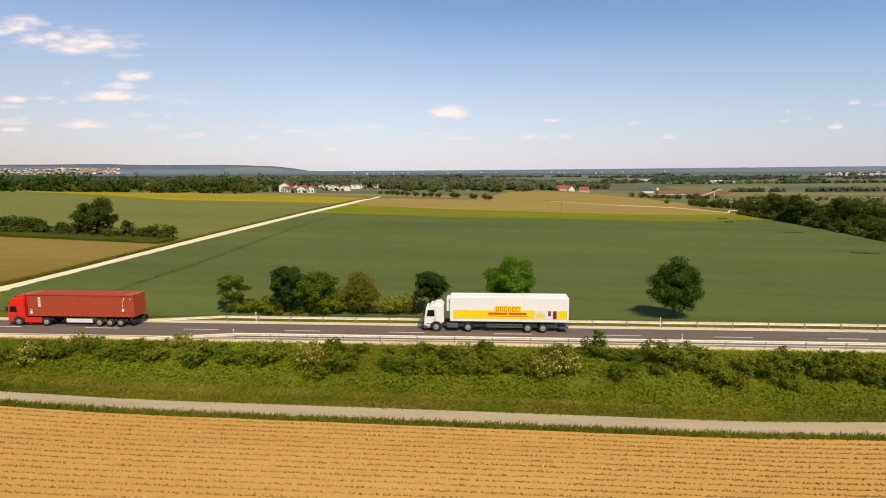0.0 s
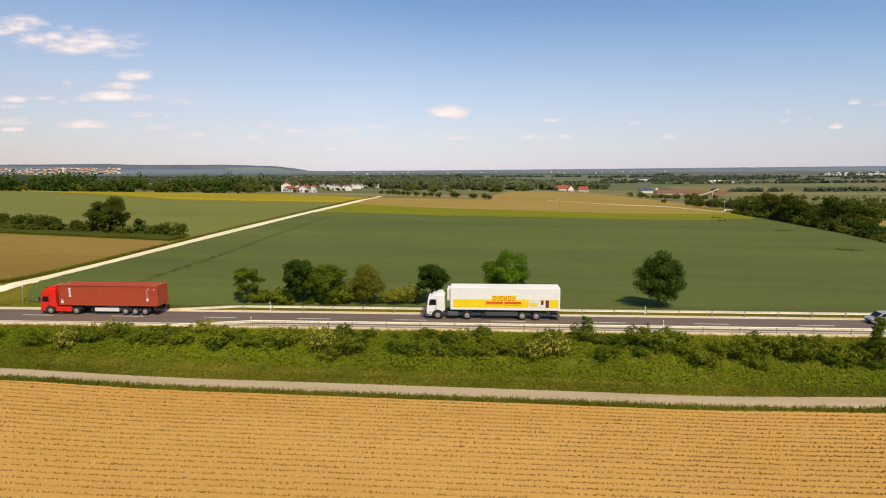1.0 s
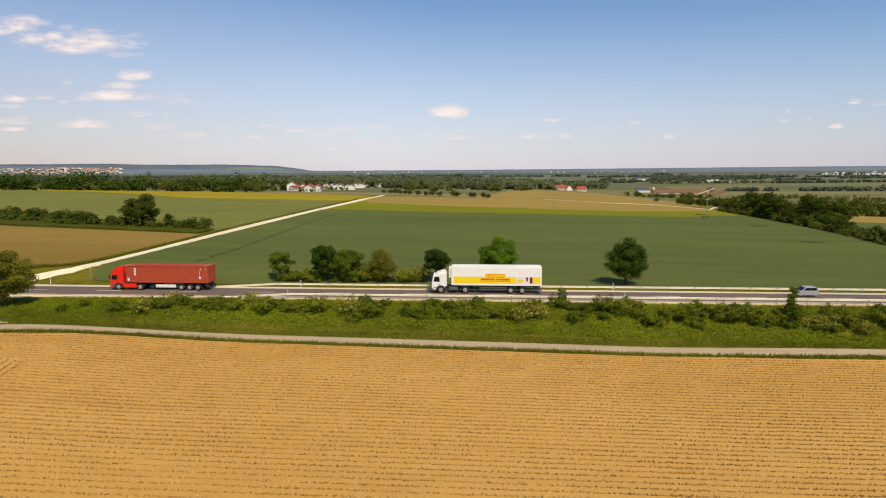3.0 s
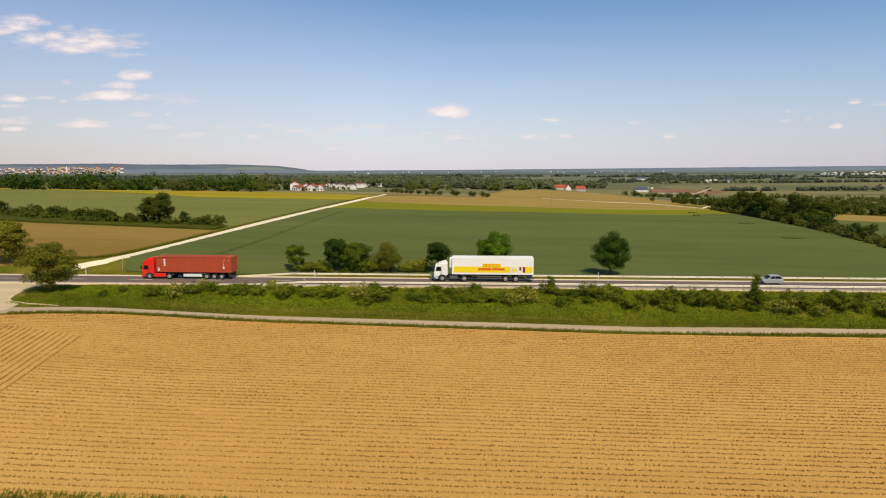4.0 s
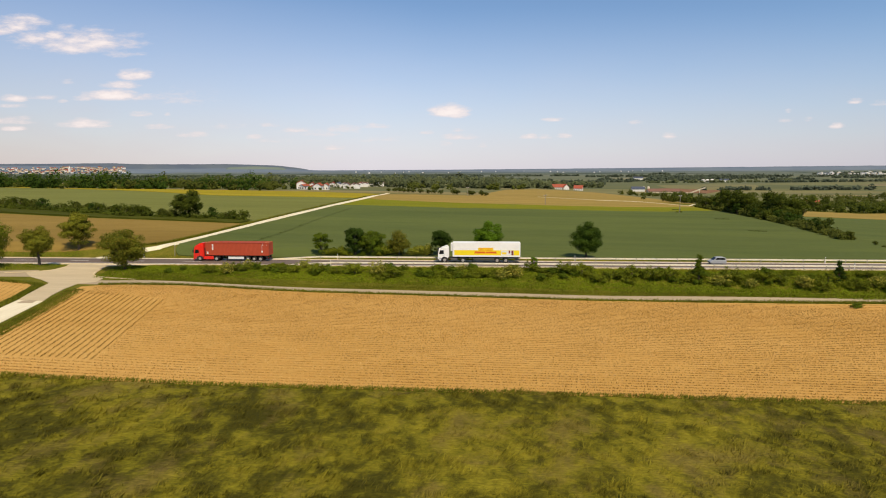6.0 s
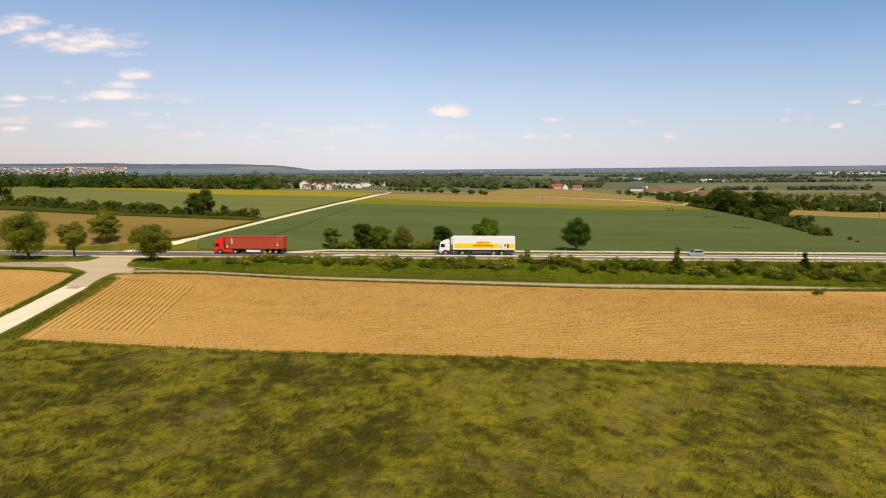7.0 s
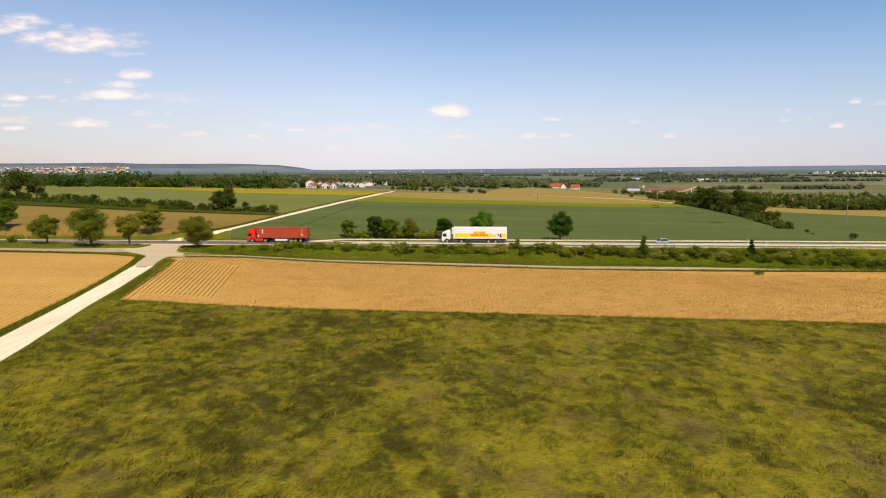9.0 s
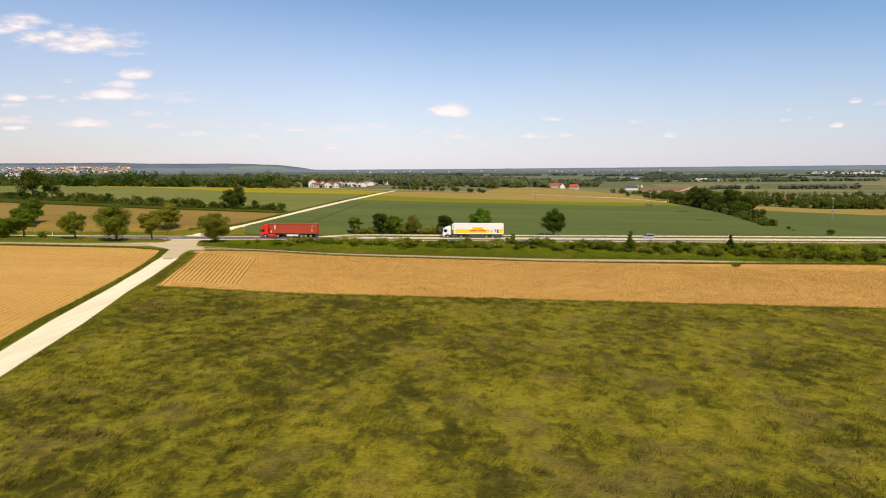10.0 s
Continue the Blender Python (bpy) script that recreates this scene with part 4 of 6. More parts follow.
def shrub(kind, x, y, k=1.0, turn=0.0, stretch=1.0):
    k *= 0.9 if kind != 5 else 1.0
    src = shrub_kinds[kind]
    m = pose(x, y, float(land(x, y)) - 0.05, 0, 0, turn)
    if kind not in used:
        used.add(kind)
        ob = src
        ob.matrix_basis = m
    else:
        ob = copy_thing(src, m)
    ob.scale = (k * stretch, k, k)
    return ob


# larger shrubs at their places, then the rest of the belt
for kind, x, y, k in ((3, -40.5, 55.4, 1.1), (0, -38.6, 56.4, 1.0), (2, -33.0, 57.0, 0.9), (4, -28.6, 56.4, 1.1), (2, -24.8, 56.6, 1.0), (0, -20.6, 56.0, 0.8), (2, -17.4, 56.4, 1.1),
                      (3, -13.0, 55.6, 1.3), (4, -11.6, 53.9, 1.0), (2, -10.0, 54.8, 1.1), (0, 1.6, 55.0, 0.75), (4, 4.6, 54.6, 1.0), (0, 7.4, 54.6, 0.95), (3, 9.6, 54.0, 1.0),
                      (3, 11.8, 54.6, 1.2), (0, 15.2, 57.2, 0.95), (4, 17.5, 54.2, 0.8), (0, 21.4, 56.0, 1.1), (2, 24.2, 55.4, 1.1), (4, 26.6, 52.6, 1.2), (0, 29.6, 53.8, 1.0), (2, 33.0, 54.4, 1.1),
                      (0, 36.6, 53.4, 1.2), (2, 39.6, 53.6, 1.1), (4, 42.4, 53.0, 1.0), (3, 47.6, 51.4, 1.1), (0, 50.0, 52.8, 1.2), (3, 52.6, 50.8, 0.9), (2, 55.6, 52.4, 1.1), (0, 58.4, 52.0, 1.0),
                      (3, 61.6, 50.4, 1.2), (2, 64.6, 50.0, 1.1), (0, 70.6, 50.2, 1.1), (3, 75.0, 50.4, 1.1), (4, 78.0, 49.2, 1.2), (2, 82.0, 48.8, 1.0), (2, 86.0, 48.4, 1.1), (0, 90.0, 48.2, 1.2),
                      (2, 95.0, 47.6, 1.1), (0, 100.0, 47.2, 1.2), (1, -51.2, 55.4, 0.55), (1, -49.4, 57.6, 0.5), (0, -44.0, 55.6, 0.8)):
    shrub(kind, x, y, k, rng.uniform(0, 360), rng.uniform(0.9, 1.35))
for i in range(120):
    x = rng.uniform(-38, 114)
    d = -6.6 - 4.3 * rng.random() ** 1.3
    shrub(int(rng.choice([0, 1, 1, 1, 2, 4, 4, 4, 3], p=[.12, .12, .12, .12, .12, .12, .12, .12, .04])), x, float(road_y(x)) + d, rng.uniform(0.45, 0.9), rng.uniform(0, 360), rng.uniform(0.9, 1.6))
for x, y, k, kind in ((-25.4, 73.4, 1.0, 2), (-23.6, 73.4, 0.95, 2), (-22.4, 73.2, 1.15, 2), (-21.4, 72.8, 1.1, 4), (-13.4, 73.0, 1.35, 2), (-7.2, 72.8, 0.95, 5), (-5.4, 72.9, 1.05, 5), (-3.8, 72.9, 0.95, 5), (-14.6, 72.6, 0.7, 4), (-18.2, 72.8, 0.7, 1),
                      (-116, 60.0, 1.7, 1), (-121, 60.6, 1.9, 0), (-128, 61.5, 1.8, 1), (-136, 62, 2.0, 0), (-146, 63, 1.9, 4), (-106.5, 60.5, 0.9, 1)):
    shrub(kind, x, y, k, rng.uniform(0, 360))
shrub(1, 66.0, 43.1, 0.55, 20, 1.8)
tree("dark young spruce standing out of the bank", (44.2, 52.4), 31, 5.6, 3.4, -1.8, 4200, 0.12, M["leaf_mid"], "cone", 22, "shrubs on the road bank")
tree("slim dark sapling standing out of the bank", (68.4, 51.6), 32, 5.0, 3.0, -1.6, 3200, 0.12, M["leaf_dark"], "cone", 18, "shrubs on the road bank")
tree("small green sapling on the bank", (15.8, 57.6), 33, 2.6, 1.6, 0.3, 900, 0.12, M["leaf_fresh"], "round", 10, "shrubs on the road bank")

# lodged streaks in the wheat
LODGE = [(-46.8, 75.3), (-45.8, 79), (-45.6, 85.5), (-44.3, 101), (-43.8, 120), (-43.6, 140), (-42.6, 170), (-40.6, 205)]
field("wheel_track", "faint darker wheel track through the wheat", "wheat", [(x - 0.6, y) for x, y in LODGE], [(x + 0.6, y) for x, y in LODGE], 120, 4, 0.385, M["trodden"], rough=0.02, skirt=0.0)
for i, (x, y) in enumerate(along(LODGE, 130)):
    if noise.noise(Vector((i * 0.17, 4.0, 0))) < 0.02 + 0.004 * max(0.0, y - 95):
        continue
    w, l = rng.uniform(0.1, 0.3), rng.uniform(0.35, 0.9)
    dx = rng.normal(0, 0.4)
    field("lodged_patch", "dark flattened streak in the wheat", "wheat", [(x + dx - w, y - l / 2), (x + dx + w * 0.6, y - l / 2 + 0.3)], [(x + dx - w * 0.4, y + l / 2), (x + dx + w, y + l / 2 + 0.2)], 3, 3, 0.43, M["lodged"], rough=0.05, skirt=0.0)
for x, y, w in ((108.8, 184, 1.6), (111.8, 184.4, 1.2), (100.6, 137, 1.5), (98.0, 137.6, 1.0), (113, 238, 2.0)):
    field("lodged_patch", "dark flattened patch in the wheat", "wheat", [(x - w, y - 1.2), (x + w, y - 1.0)], [(x - w * 0.7, y + 1.2), (x + w * 0.8, y + 1.0)], 5, 5, 0.44, M["lodged"], rough=0.06, skirt=0.0)
field("wheat_field", "dark green wheat field beyond the hedge", "field", [(113.6, 64.2), (340, 50)], [(138, 250), (330, 290)], 60, 60, 0.08, M["wheat"], rough=0.01)
field("ripening_field", "beige grain strip beyond the hedge", "field", [(152, 240), (332, 294)], [(170, 300), (335, 350)], 40, 24, 0.25, M["straw"], rough=0.02)
field("gravel_track", "thin pale farm track through the beige fields", "track", [(66, 366), (96, 318), (112, 311), (141, 290), (158, 321.5), (192, 332)], [(66, 368.4), (96.6, 320.4), (112.6, 313.4), (141.6, 292.6), (158, 324), (192, 334.5)], 60, 3, 0.3, M["chalk"], kind="structure")
field("repair_patch", "dark tarred repair patch in the gravel track", "patch", [(-61.6, 31.4), (-59.6, 31.6)], [(-61.8, 33.0), (-59.9, 33.2)], 4, 4, 0.075, M["track"], kind="structure", skirt=0.0)

# ---- guard rails, posts, poles ----


def w_beam(length):
    """A galvanised two-wave rail along x."""
    prof = [(0.0, 0.0), (-0.045, 0.035), (-0.075, 0.06), (-0.075, 0.105), (-0.03, 0.14), (-0.03, 0.17), (-0.075, 0.205), (-0.075, 0.25), (-0.045, 0.275), (0.0, 0.31)]
    prof = prof + [(y + 0.012, z) for y, z in reversed(prof)]
    bm = bmesh.new()
    a, b = ([bm.verts.new((x, y, z)) for y, z in prof] for x in (0, length))
    n = len(prof)
    for i in range(n):
        bm.faces.new((a[i], a[(i + 1) % n], b[(i + 1) % n], b[i]))
    bmesh.ops.recalc_face_normals(bm, faces=bm.faces)
    me = bpy.data.meshes.new("rail")
    bm.to_mesh(me)
    bm.free()
    me.materials.append(M["steel"])
    return me


def post_mesh():
    bm = bmesh.new()
    for r in ((-0.05, -0.03, -0.4, 0.05, -0.02, 0.74), (-0.05, 0.02, -0.4, 0.05, 0.03, 0.74), (-0.006, -0.02, -0.4, 0.006, 0.02, 0.74), (-0.06, -0.10, 0.5, 0.06, -0.03, 0.7)):
        box(bm, *r)
    me = bpy.data.meshes.new("post")
    bm.to_mesh(me)
    bm.free()
    me.materials.append(M["post_steel"])
    return me


RAIL, RPOST = w_beam(4.02), post_mesh()
RAIL_END = w_beam(12.2)


def guard_rail(label, x0, x1, d, face):
    ob = thing("guard_rail", label, "guard rail", "guard rails", pose(0, 0, 0))
    x = x0
    turn = math.degrees(ANG) + (0 if face < 0 else 180)
    while x < x1:
        p = on_road(x, d)
        post = part("post", RPOST, ob)
        post.matrix_basis = pose(p[0], p[1], ROAD_Z - 0.06, 0, 0, turn)
        q = on_road(x + (0 if face < 0 else 4), d - 0.10 * -face * -1)
        r = part("rail", RAIL, ob)
        r.matrix_basis = pose(q[0], q[1] + face * 0.10, ROAD_Z + 0.42, 0, 0, turn)
        x += 4
    e = on_road(x0 - 12 if face < 0 else x0, d)
    r = part("sloped_end", RAIL_END, ob)
    drop = math.degrees(math.asin(0.72 / 12.2))
    r.matrix_basis = pose(e[0], e[1] + face * 0.10, ROAD_Z - (0.30 if face < 0 else -0.42), 0, -drop if face < 0 else drop, turn)
    return ob


guard_rail("galvanised steel guard rail above the bank", -22.8, 330, -3.75, -1)
guard_rail("galvanised steel guard rail before the wheat field", -26.5, 330, 3.75, 1)


def delineator(x, y):
    ob = thing("marker_post", "white plastic road marker post with a black band", "marker post", "road marker posts", pose(x, y, ROAD_Z - 0.1, 0, 0, math.degrees(ANG)))
    part("post", prism([(-0.06, 0), (0.06, 0), (0.06, 1.12), (-0.06, 1.2)], -0.04, 0.04, M["white"], 0.01), ob)
    part("band", boxes(M["black"], (-0.064, -0.044, 0.82, 0.064, 0.044, 1.0)), ob)
    part("reflector", boxes(M["steel"], (-0.03, -0.05, 0.85, 0.03, -0.044, 0.97)), ob, "grey reflector")
    return ob


first = delineator(-23.0, float(road_y(-23.0)) - 3.55)
for x in (24.9, 74.3, 124):
    copy_thing(first, pose(x, float(road_y(x)) - 3.55, ROAD_Z + 0.1, 0, 0, math.degrees(ANG)))
for x, d in ((-65.0, 5.1), (-23.0, 4.3), (25.5, 4.3), (74.0, 4.3), (-115, 5.0)):
    copy_thing(first, pose(x, float(road_y(x)) + d, ROAD_Z - 0.12, 0, 0, math.degrees(ANG)))

stake = thing("marker_stake", "slim pale wooden stake at the corner of the wheat", "stake", at=pose(-58.6, 74.5, float(land(-58.6, 74.5)), 0, 3, 0))
part("stake", lathe([(0.07, -0.3), (0.06, 2.5), (0.02, 2.65)], M["wood"], 10, "z"), stake)
part("cap", lathe([(0.075, 2.3), (0.075, 2.5)], M["white"], 10, "z"), stake, "white painted top")


def power_pole(x, y, tall, label="weathered wooden power pole with a cross-arm"):
    ob = thing("power_pole", label, "pole", "power poles", pose(x, y, float(land(x, y)), 0, 0, 35))
    part("pole", lathe([(0.17, -0.5), (0.15, tall * 0.5), (0.11, tall)], M["wood"], 10, "z"), ob)
    part("cross_arm", boxes(M["wood"], (-1.3, -0.07, tall - 0.75, 1.3, 0.07, tall - 0.55)), ob)
    for k in (-1.2, -0.6, 0.6, 1.2):
        ins = part("insulator", lathe([(0.05, 0), (0.09, 0.08), (0.05, 0.16), (0.08, 0.24), (0.02, 0.3)], M["white"], 8, "z"), ob)
        ins.matrix_basis = pose(k, 0, tall - 0.55)
    return ob


power_pole(106.8, 218.0, 8.4)
power_pole(53.2, 263, 5.6)
power_pole(16.0, 361, 6.4)
power_pole(181.4, 185.5, 10.8)

# ---- vehicles ----


def each(name, mat, parent, *rows, bevel=0.0, label=""):
    """One part for every box."""
    return [part(name, boxes(mat, r, bevel=bevel), parent, label) for r in rows]



def wheel(parent, x, y, r, w, side, z0=0.0, rim="rim"):
    tyre = part("tyre", lathe([(r * 0.62, -w / 2), (r * 0.93, -w / 2), (r, -w / 2 + 0.05), (r, w / 2 - 0.05), (r * 0.93, w / 2), (r * 0.62, w / 2)], M["rubber"], 22), parent)
    tyre.matrix_basis = pose(x, y, r + z0)
    o = w / 2
    prof = [(r * 0.62, o - 0.02), (r * 0.60, o + 0.03), (r * 0.52, o + 0.012), (r * 0.26, o + 0.008), (r * 0.23, o + 0.05), (r * 0.1, o + 0.055)]
    part("rim", lathe(prof if side > 0 else [(a, -h) for a, h in prof], M[rim], 18), tyre)
    return tyre


def cab(parent, mat, z, skirt, tall=3.75, deflector=True):
    """A cab-over tractor facing -x; its front at x = 0."""
    prof = [(0.02, 0.42), (0.0, 1.0), (0.03, 1.62), (0.22, 2.75), (0.36, tall - 0.35), (0.75, tall - 0.02), (1.4, tall), (2.15, tall - 0.05), (2.22, tall - 0.6), (2.25, 1.05), (2.0, 1.02), (1.95, 0.42)]
    body = part("cab", prism(prof, -1.22, 1.22, mat, 0.05), parent)
    part("windscreen", prism([(0.0, 1.72), (0.19, 2.72), (0.26, 2.72), (0.07, 1.72)], -1.10, 1.10, M["glass"]), body, "dark glass")
    for s in (-1, 1):
        y0, y1 = (1.215, 1.235) if s > 0 else (-1.235, -1.215)
        part("side_window", prism([(0.28, 1.74), (0.42, 2.48), (1.15, 2.48), (1.2, 1.74)], y0, y1, M["glass"]), body, "dark glass")
        part("door_seam", prism([(1.24, 0.95), (1.24, 2.6), (1.27, 2.6), (1.27, 0.95)], y0 * 1.002, y1 * 1.002, M["black"]), body)
        part("mirror", boxes(M["black"], (-0.1, s * 1.32 - 0.08, 1.85, 0.12, s * 1.32 + 0.08, 2.45), bevel=0.03), body)
        part("door_handle", boxes(M["black"], (1.0, y0, 1.3, 1.16, y1 + 0.02 * s, 1.36)), body)
        each("step", M["grey"], body, (0.25, s * 1.18 - 0.08, 0.55, 0.75, s * 1.18 + 0.06, 0.62), (0.25, s * 1.18 - 0.08, 0.85, 0.75, s * 1.18 + 0.06, 0.92))
        part("headlight", boxes(M["white"], (-0.02, s * 0.85 - 0.28, 0.72, 0.1, s * 0.85 + 0.28, 0.95), bevel=0.02), body, "clear headlight")
        part("wheel_arch", prism([(0.75 + 0.72 * math.cos(a) + 0.62, 0.52 + 0.68 * math.sin(a)) for a in np.linspace(0, math.pi, 9)] + [(0.62, 0.4), (2.12, 0.4)], s * 1.225 - 0.03, s * 1.225 + 0.03, M["black"]), body)
    part("grille", boxes(M["black"], (-0.015, -0.75, 1.05, 0.03, 0.75, 1.55)), body, "black grille")
    part("bumper", boxes(skirt, (-0.08, -1.22, 0.32, 0.3, 1.22, 0.75), bevel=0.05), body)
    part("sun_visor", prism([(0.1, 2.85), (-0.12, 2.72), (-0.1, 2.68), (0.16, 2.78)], -1.1, 1.1, M["black"]), body)
    if deflector:
        part("roof_deflector", prism([(0.85, tall - 0.02), (1.25, tall + 0.28), (2.1, tall + 0.42), (2.15, tall - 0.06)], -0.95, 0.95, mat, 0.04), body)
        part("roof_lamp_bar", boxes(M["black"], (0.62, -0.8, tall + 0.02, 0.74, 0.8, tall + 0.1)), body)
    return body


def chassis(parent, x0, x1, z0, z1, half):
    part("chassis", boxes(M["black"], (x0, -half, z0, x1, -half + 0.12, z1), (x0, half - 0.12, z0, x1, half, z1), *[(x, -half, z0 + 0.03, x + 0.1, half, z1 - 0.03) for x in np.arange(x0 + 0.3, x1, 1.6)]), parent)


def red_truck(m):
    t = thing("container_truck", "red articulated truck with a rust-red shipping container on the road", "truck", at=m)
    cab(t, M["red_cab"], 0, M["red_cab"], 3.55, True)
    chassis(t, 1.6, 6.2, 0.72, 0.98, 0.45)
    each("side_skirt", M["red_cab"], t, (2.15, -1.24, 0.40, 4.35, -1.16, 1.08), (2.15, 1.16, 0.40, 4.35, 1.24, 1.08), bevel=0.03, label="red side skirt")
    part("air_tank", lathe([(0.2, -0.5), (0.24, -0.4), (0.24, 0.4), (0.2, 0.5)], M["grey"], 14), t).matrix_basis = pose(2.9, 0, 0.75, 0, 0, 0)
    part("exhaust_stack", boxes(M["black"], (2.32, -0.9, 1.1, 2.62, 0.9, 2.9)), t, "black air intake behind the cab")
    for x, w in ((1.37, 0.34), (4.95, 0.62)):
        for s in (-1, 1):
            wheel(t, x, s * (1.25 - w / 2), 0.51, w, s)
    each("mudguard", M["black"], t, (5.4, -1.22, 0.7, 5.75, -0.6, 1.0), (5.4, 0.6, 0.7, 5.75, 1.22, 1.0))
    # trailer
    chassis(t, 3.2, 16.1, 1.02, 1.28, 0.55)
    each("side_box", M["white"], t, (7.55, -1.24, 0.48, 10.9, -1.19, 0.98), (7.55, 1.19, 0.48, 10.9, 1.24, 0.98), bevel=0.02, label="white side guard panel")
    each("landing_leg", M["black"], t, (7.0, -0.8, 0.1, 7.15, -0.65, 1.1), (7.0, 0.65, 0.1, 7.15, 0.8, 1.1))
    for x in (11.75, 13.1, 14.45):
        for s in (-1, 1):
            wheel(t, x, s * 1.03, 0.5, 0.42, s)
    part("bumper", boxes(M["black"], (16.0, -1.2, 0.45, 16.12, 1.2, 0.65), (15.7, -1.2, 0.65, 16.0, -1.0, 1.1), (15.7, 1.0, 0.65, 16.0, 1.2, 1.1)), t)
    for s in (-1, 1):
        part("tail_lamp", boxes(M["tail"], (16.1, s * 0.95 - 0.2, 0.7, 16.14, s * 0.95 + 0.2, 0.85)), t, "red tail lamp")
    # container: corrugated walls between a frame of rails and posts
    c = part("container", boxes(M["red_box"], (2.72, -1.18, 1.30, 16.28, 1.18, 4.05)), t, "rust-red corrugated container")
    z0, z1 = 1.42, 3.98
    for s in (-1, 1):
        bm = bmesh.new()
        x = 2.95
        while x < 16.0:
            y0, y1 = s * 1.178, s * 1.196
            vs = [bm.verts.new(p) for z in (z0, z1) for p in ((x, y0, z), (x + 0.05, y1, z), (x + 0.15, y1, z), (x + 0.20, y0, z))]
            for i in range(3):
                bm.faces.new((vs[i], vs[i + 1], vs[i + 5], vs[i + 4]))
            x += 0.28
        part("corrugation", (bm, M["red_box"]), c)
    bm = bmesh.new()
    for s in (-1, 1):
        box(bm, 2.70, s * 1.215 - 0.03, 1.28, 16.30, s * 1.215 + 0.03, 1.42)
        box(bm, 2.70, s * 1.215 - 0.03, 3.97, 16.30, s * 1.215 + 0.03, 4.09)
        for x in (2.70, 16.15):
            box(bm, x, s * 1.2 - 0.05, 1.28, x + 0.15, s * 1.2 + 0.05, 4.1)
    part("frame", (bm, M["red_box"]), c)
    bm = bmesh.new()
    for i in range(38):
        x = 2.95 + 0.35 * i
        box(bm, x, -1.12, 4.05, x + 0.17, 1.12, 4.075)
    part("roof_ribs", (bm, M["red_box"]), c)
    part("warning_stripe", boxes(M["amber"], (2.74, -1.2, 4.1, 3.5, -1.12, 4.11), (2.74, -1.1, 4.1, 2.86, 1.2, 4.11), (15.4, -1.2, 4.1, 16.26, -1.12, 4.11), (16.14, -1.1, 4.1, 16.26, 1.2, 4.11), (3.36, -1.1, 4.1, 3.46, 1.1, 4.11), (15.5, -1.1, 4.1, 15.6, 1.1, 4.11)), c, "yellow stripes on the roof's corners")
    # markings as plain bars
    part("marking", boxes(M["white"], *[(4.1, -1.25, 2.45 + 0.26 * i, 4.42, -1.243, 2.65 + 0.26 * i) for i in range(5)]), c, "white upright bars of lettering")
    part("placard", boxes(M["white"], (14.75, -1.25, 1.95, 15.05, -1.243, 2.35), (14.86, -1.25, 2.45, 14.9, -1.243, 3.5), (15.05, -1.25, 3.4, 15.12, -1.243, 3.75), (15.8, -1.25, 3.5, 15.95, -1.243, 3.62)), c, "white data plate and bars")
    part("door_plate", boxes(M["white"], (2.95, -1.25, 1.55, 3.3, -1.243, 1.95), (2.95, -1.25, 2.1, 3.3, -1.243, 2.18)), c)
    t.scale = (0.965, 1.0, 0.935)
    return t


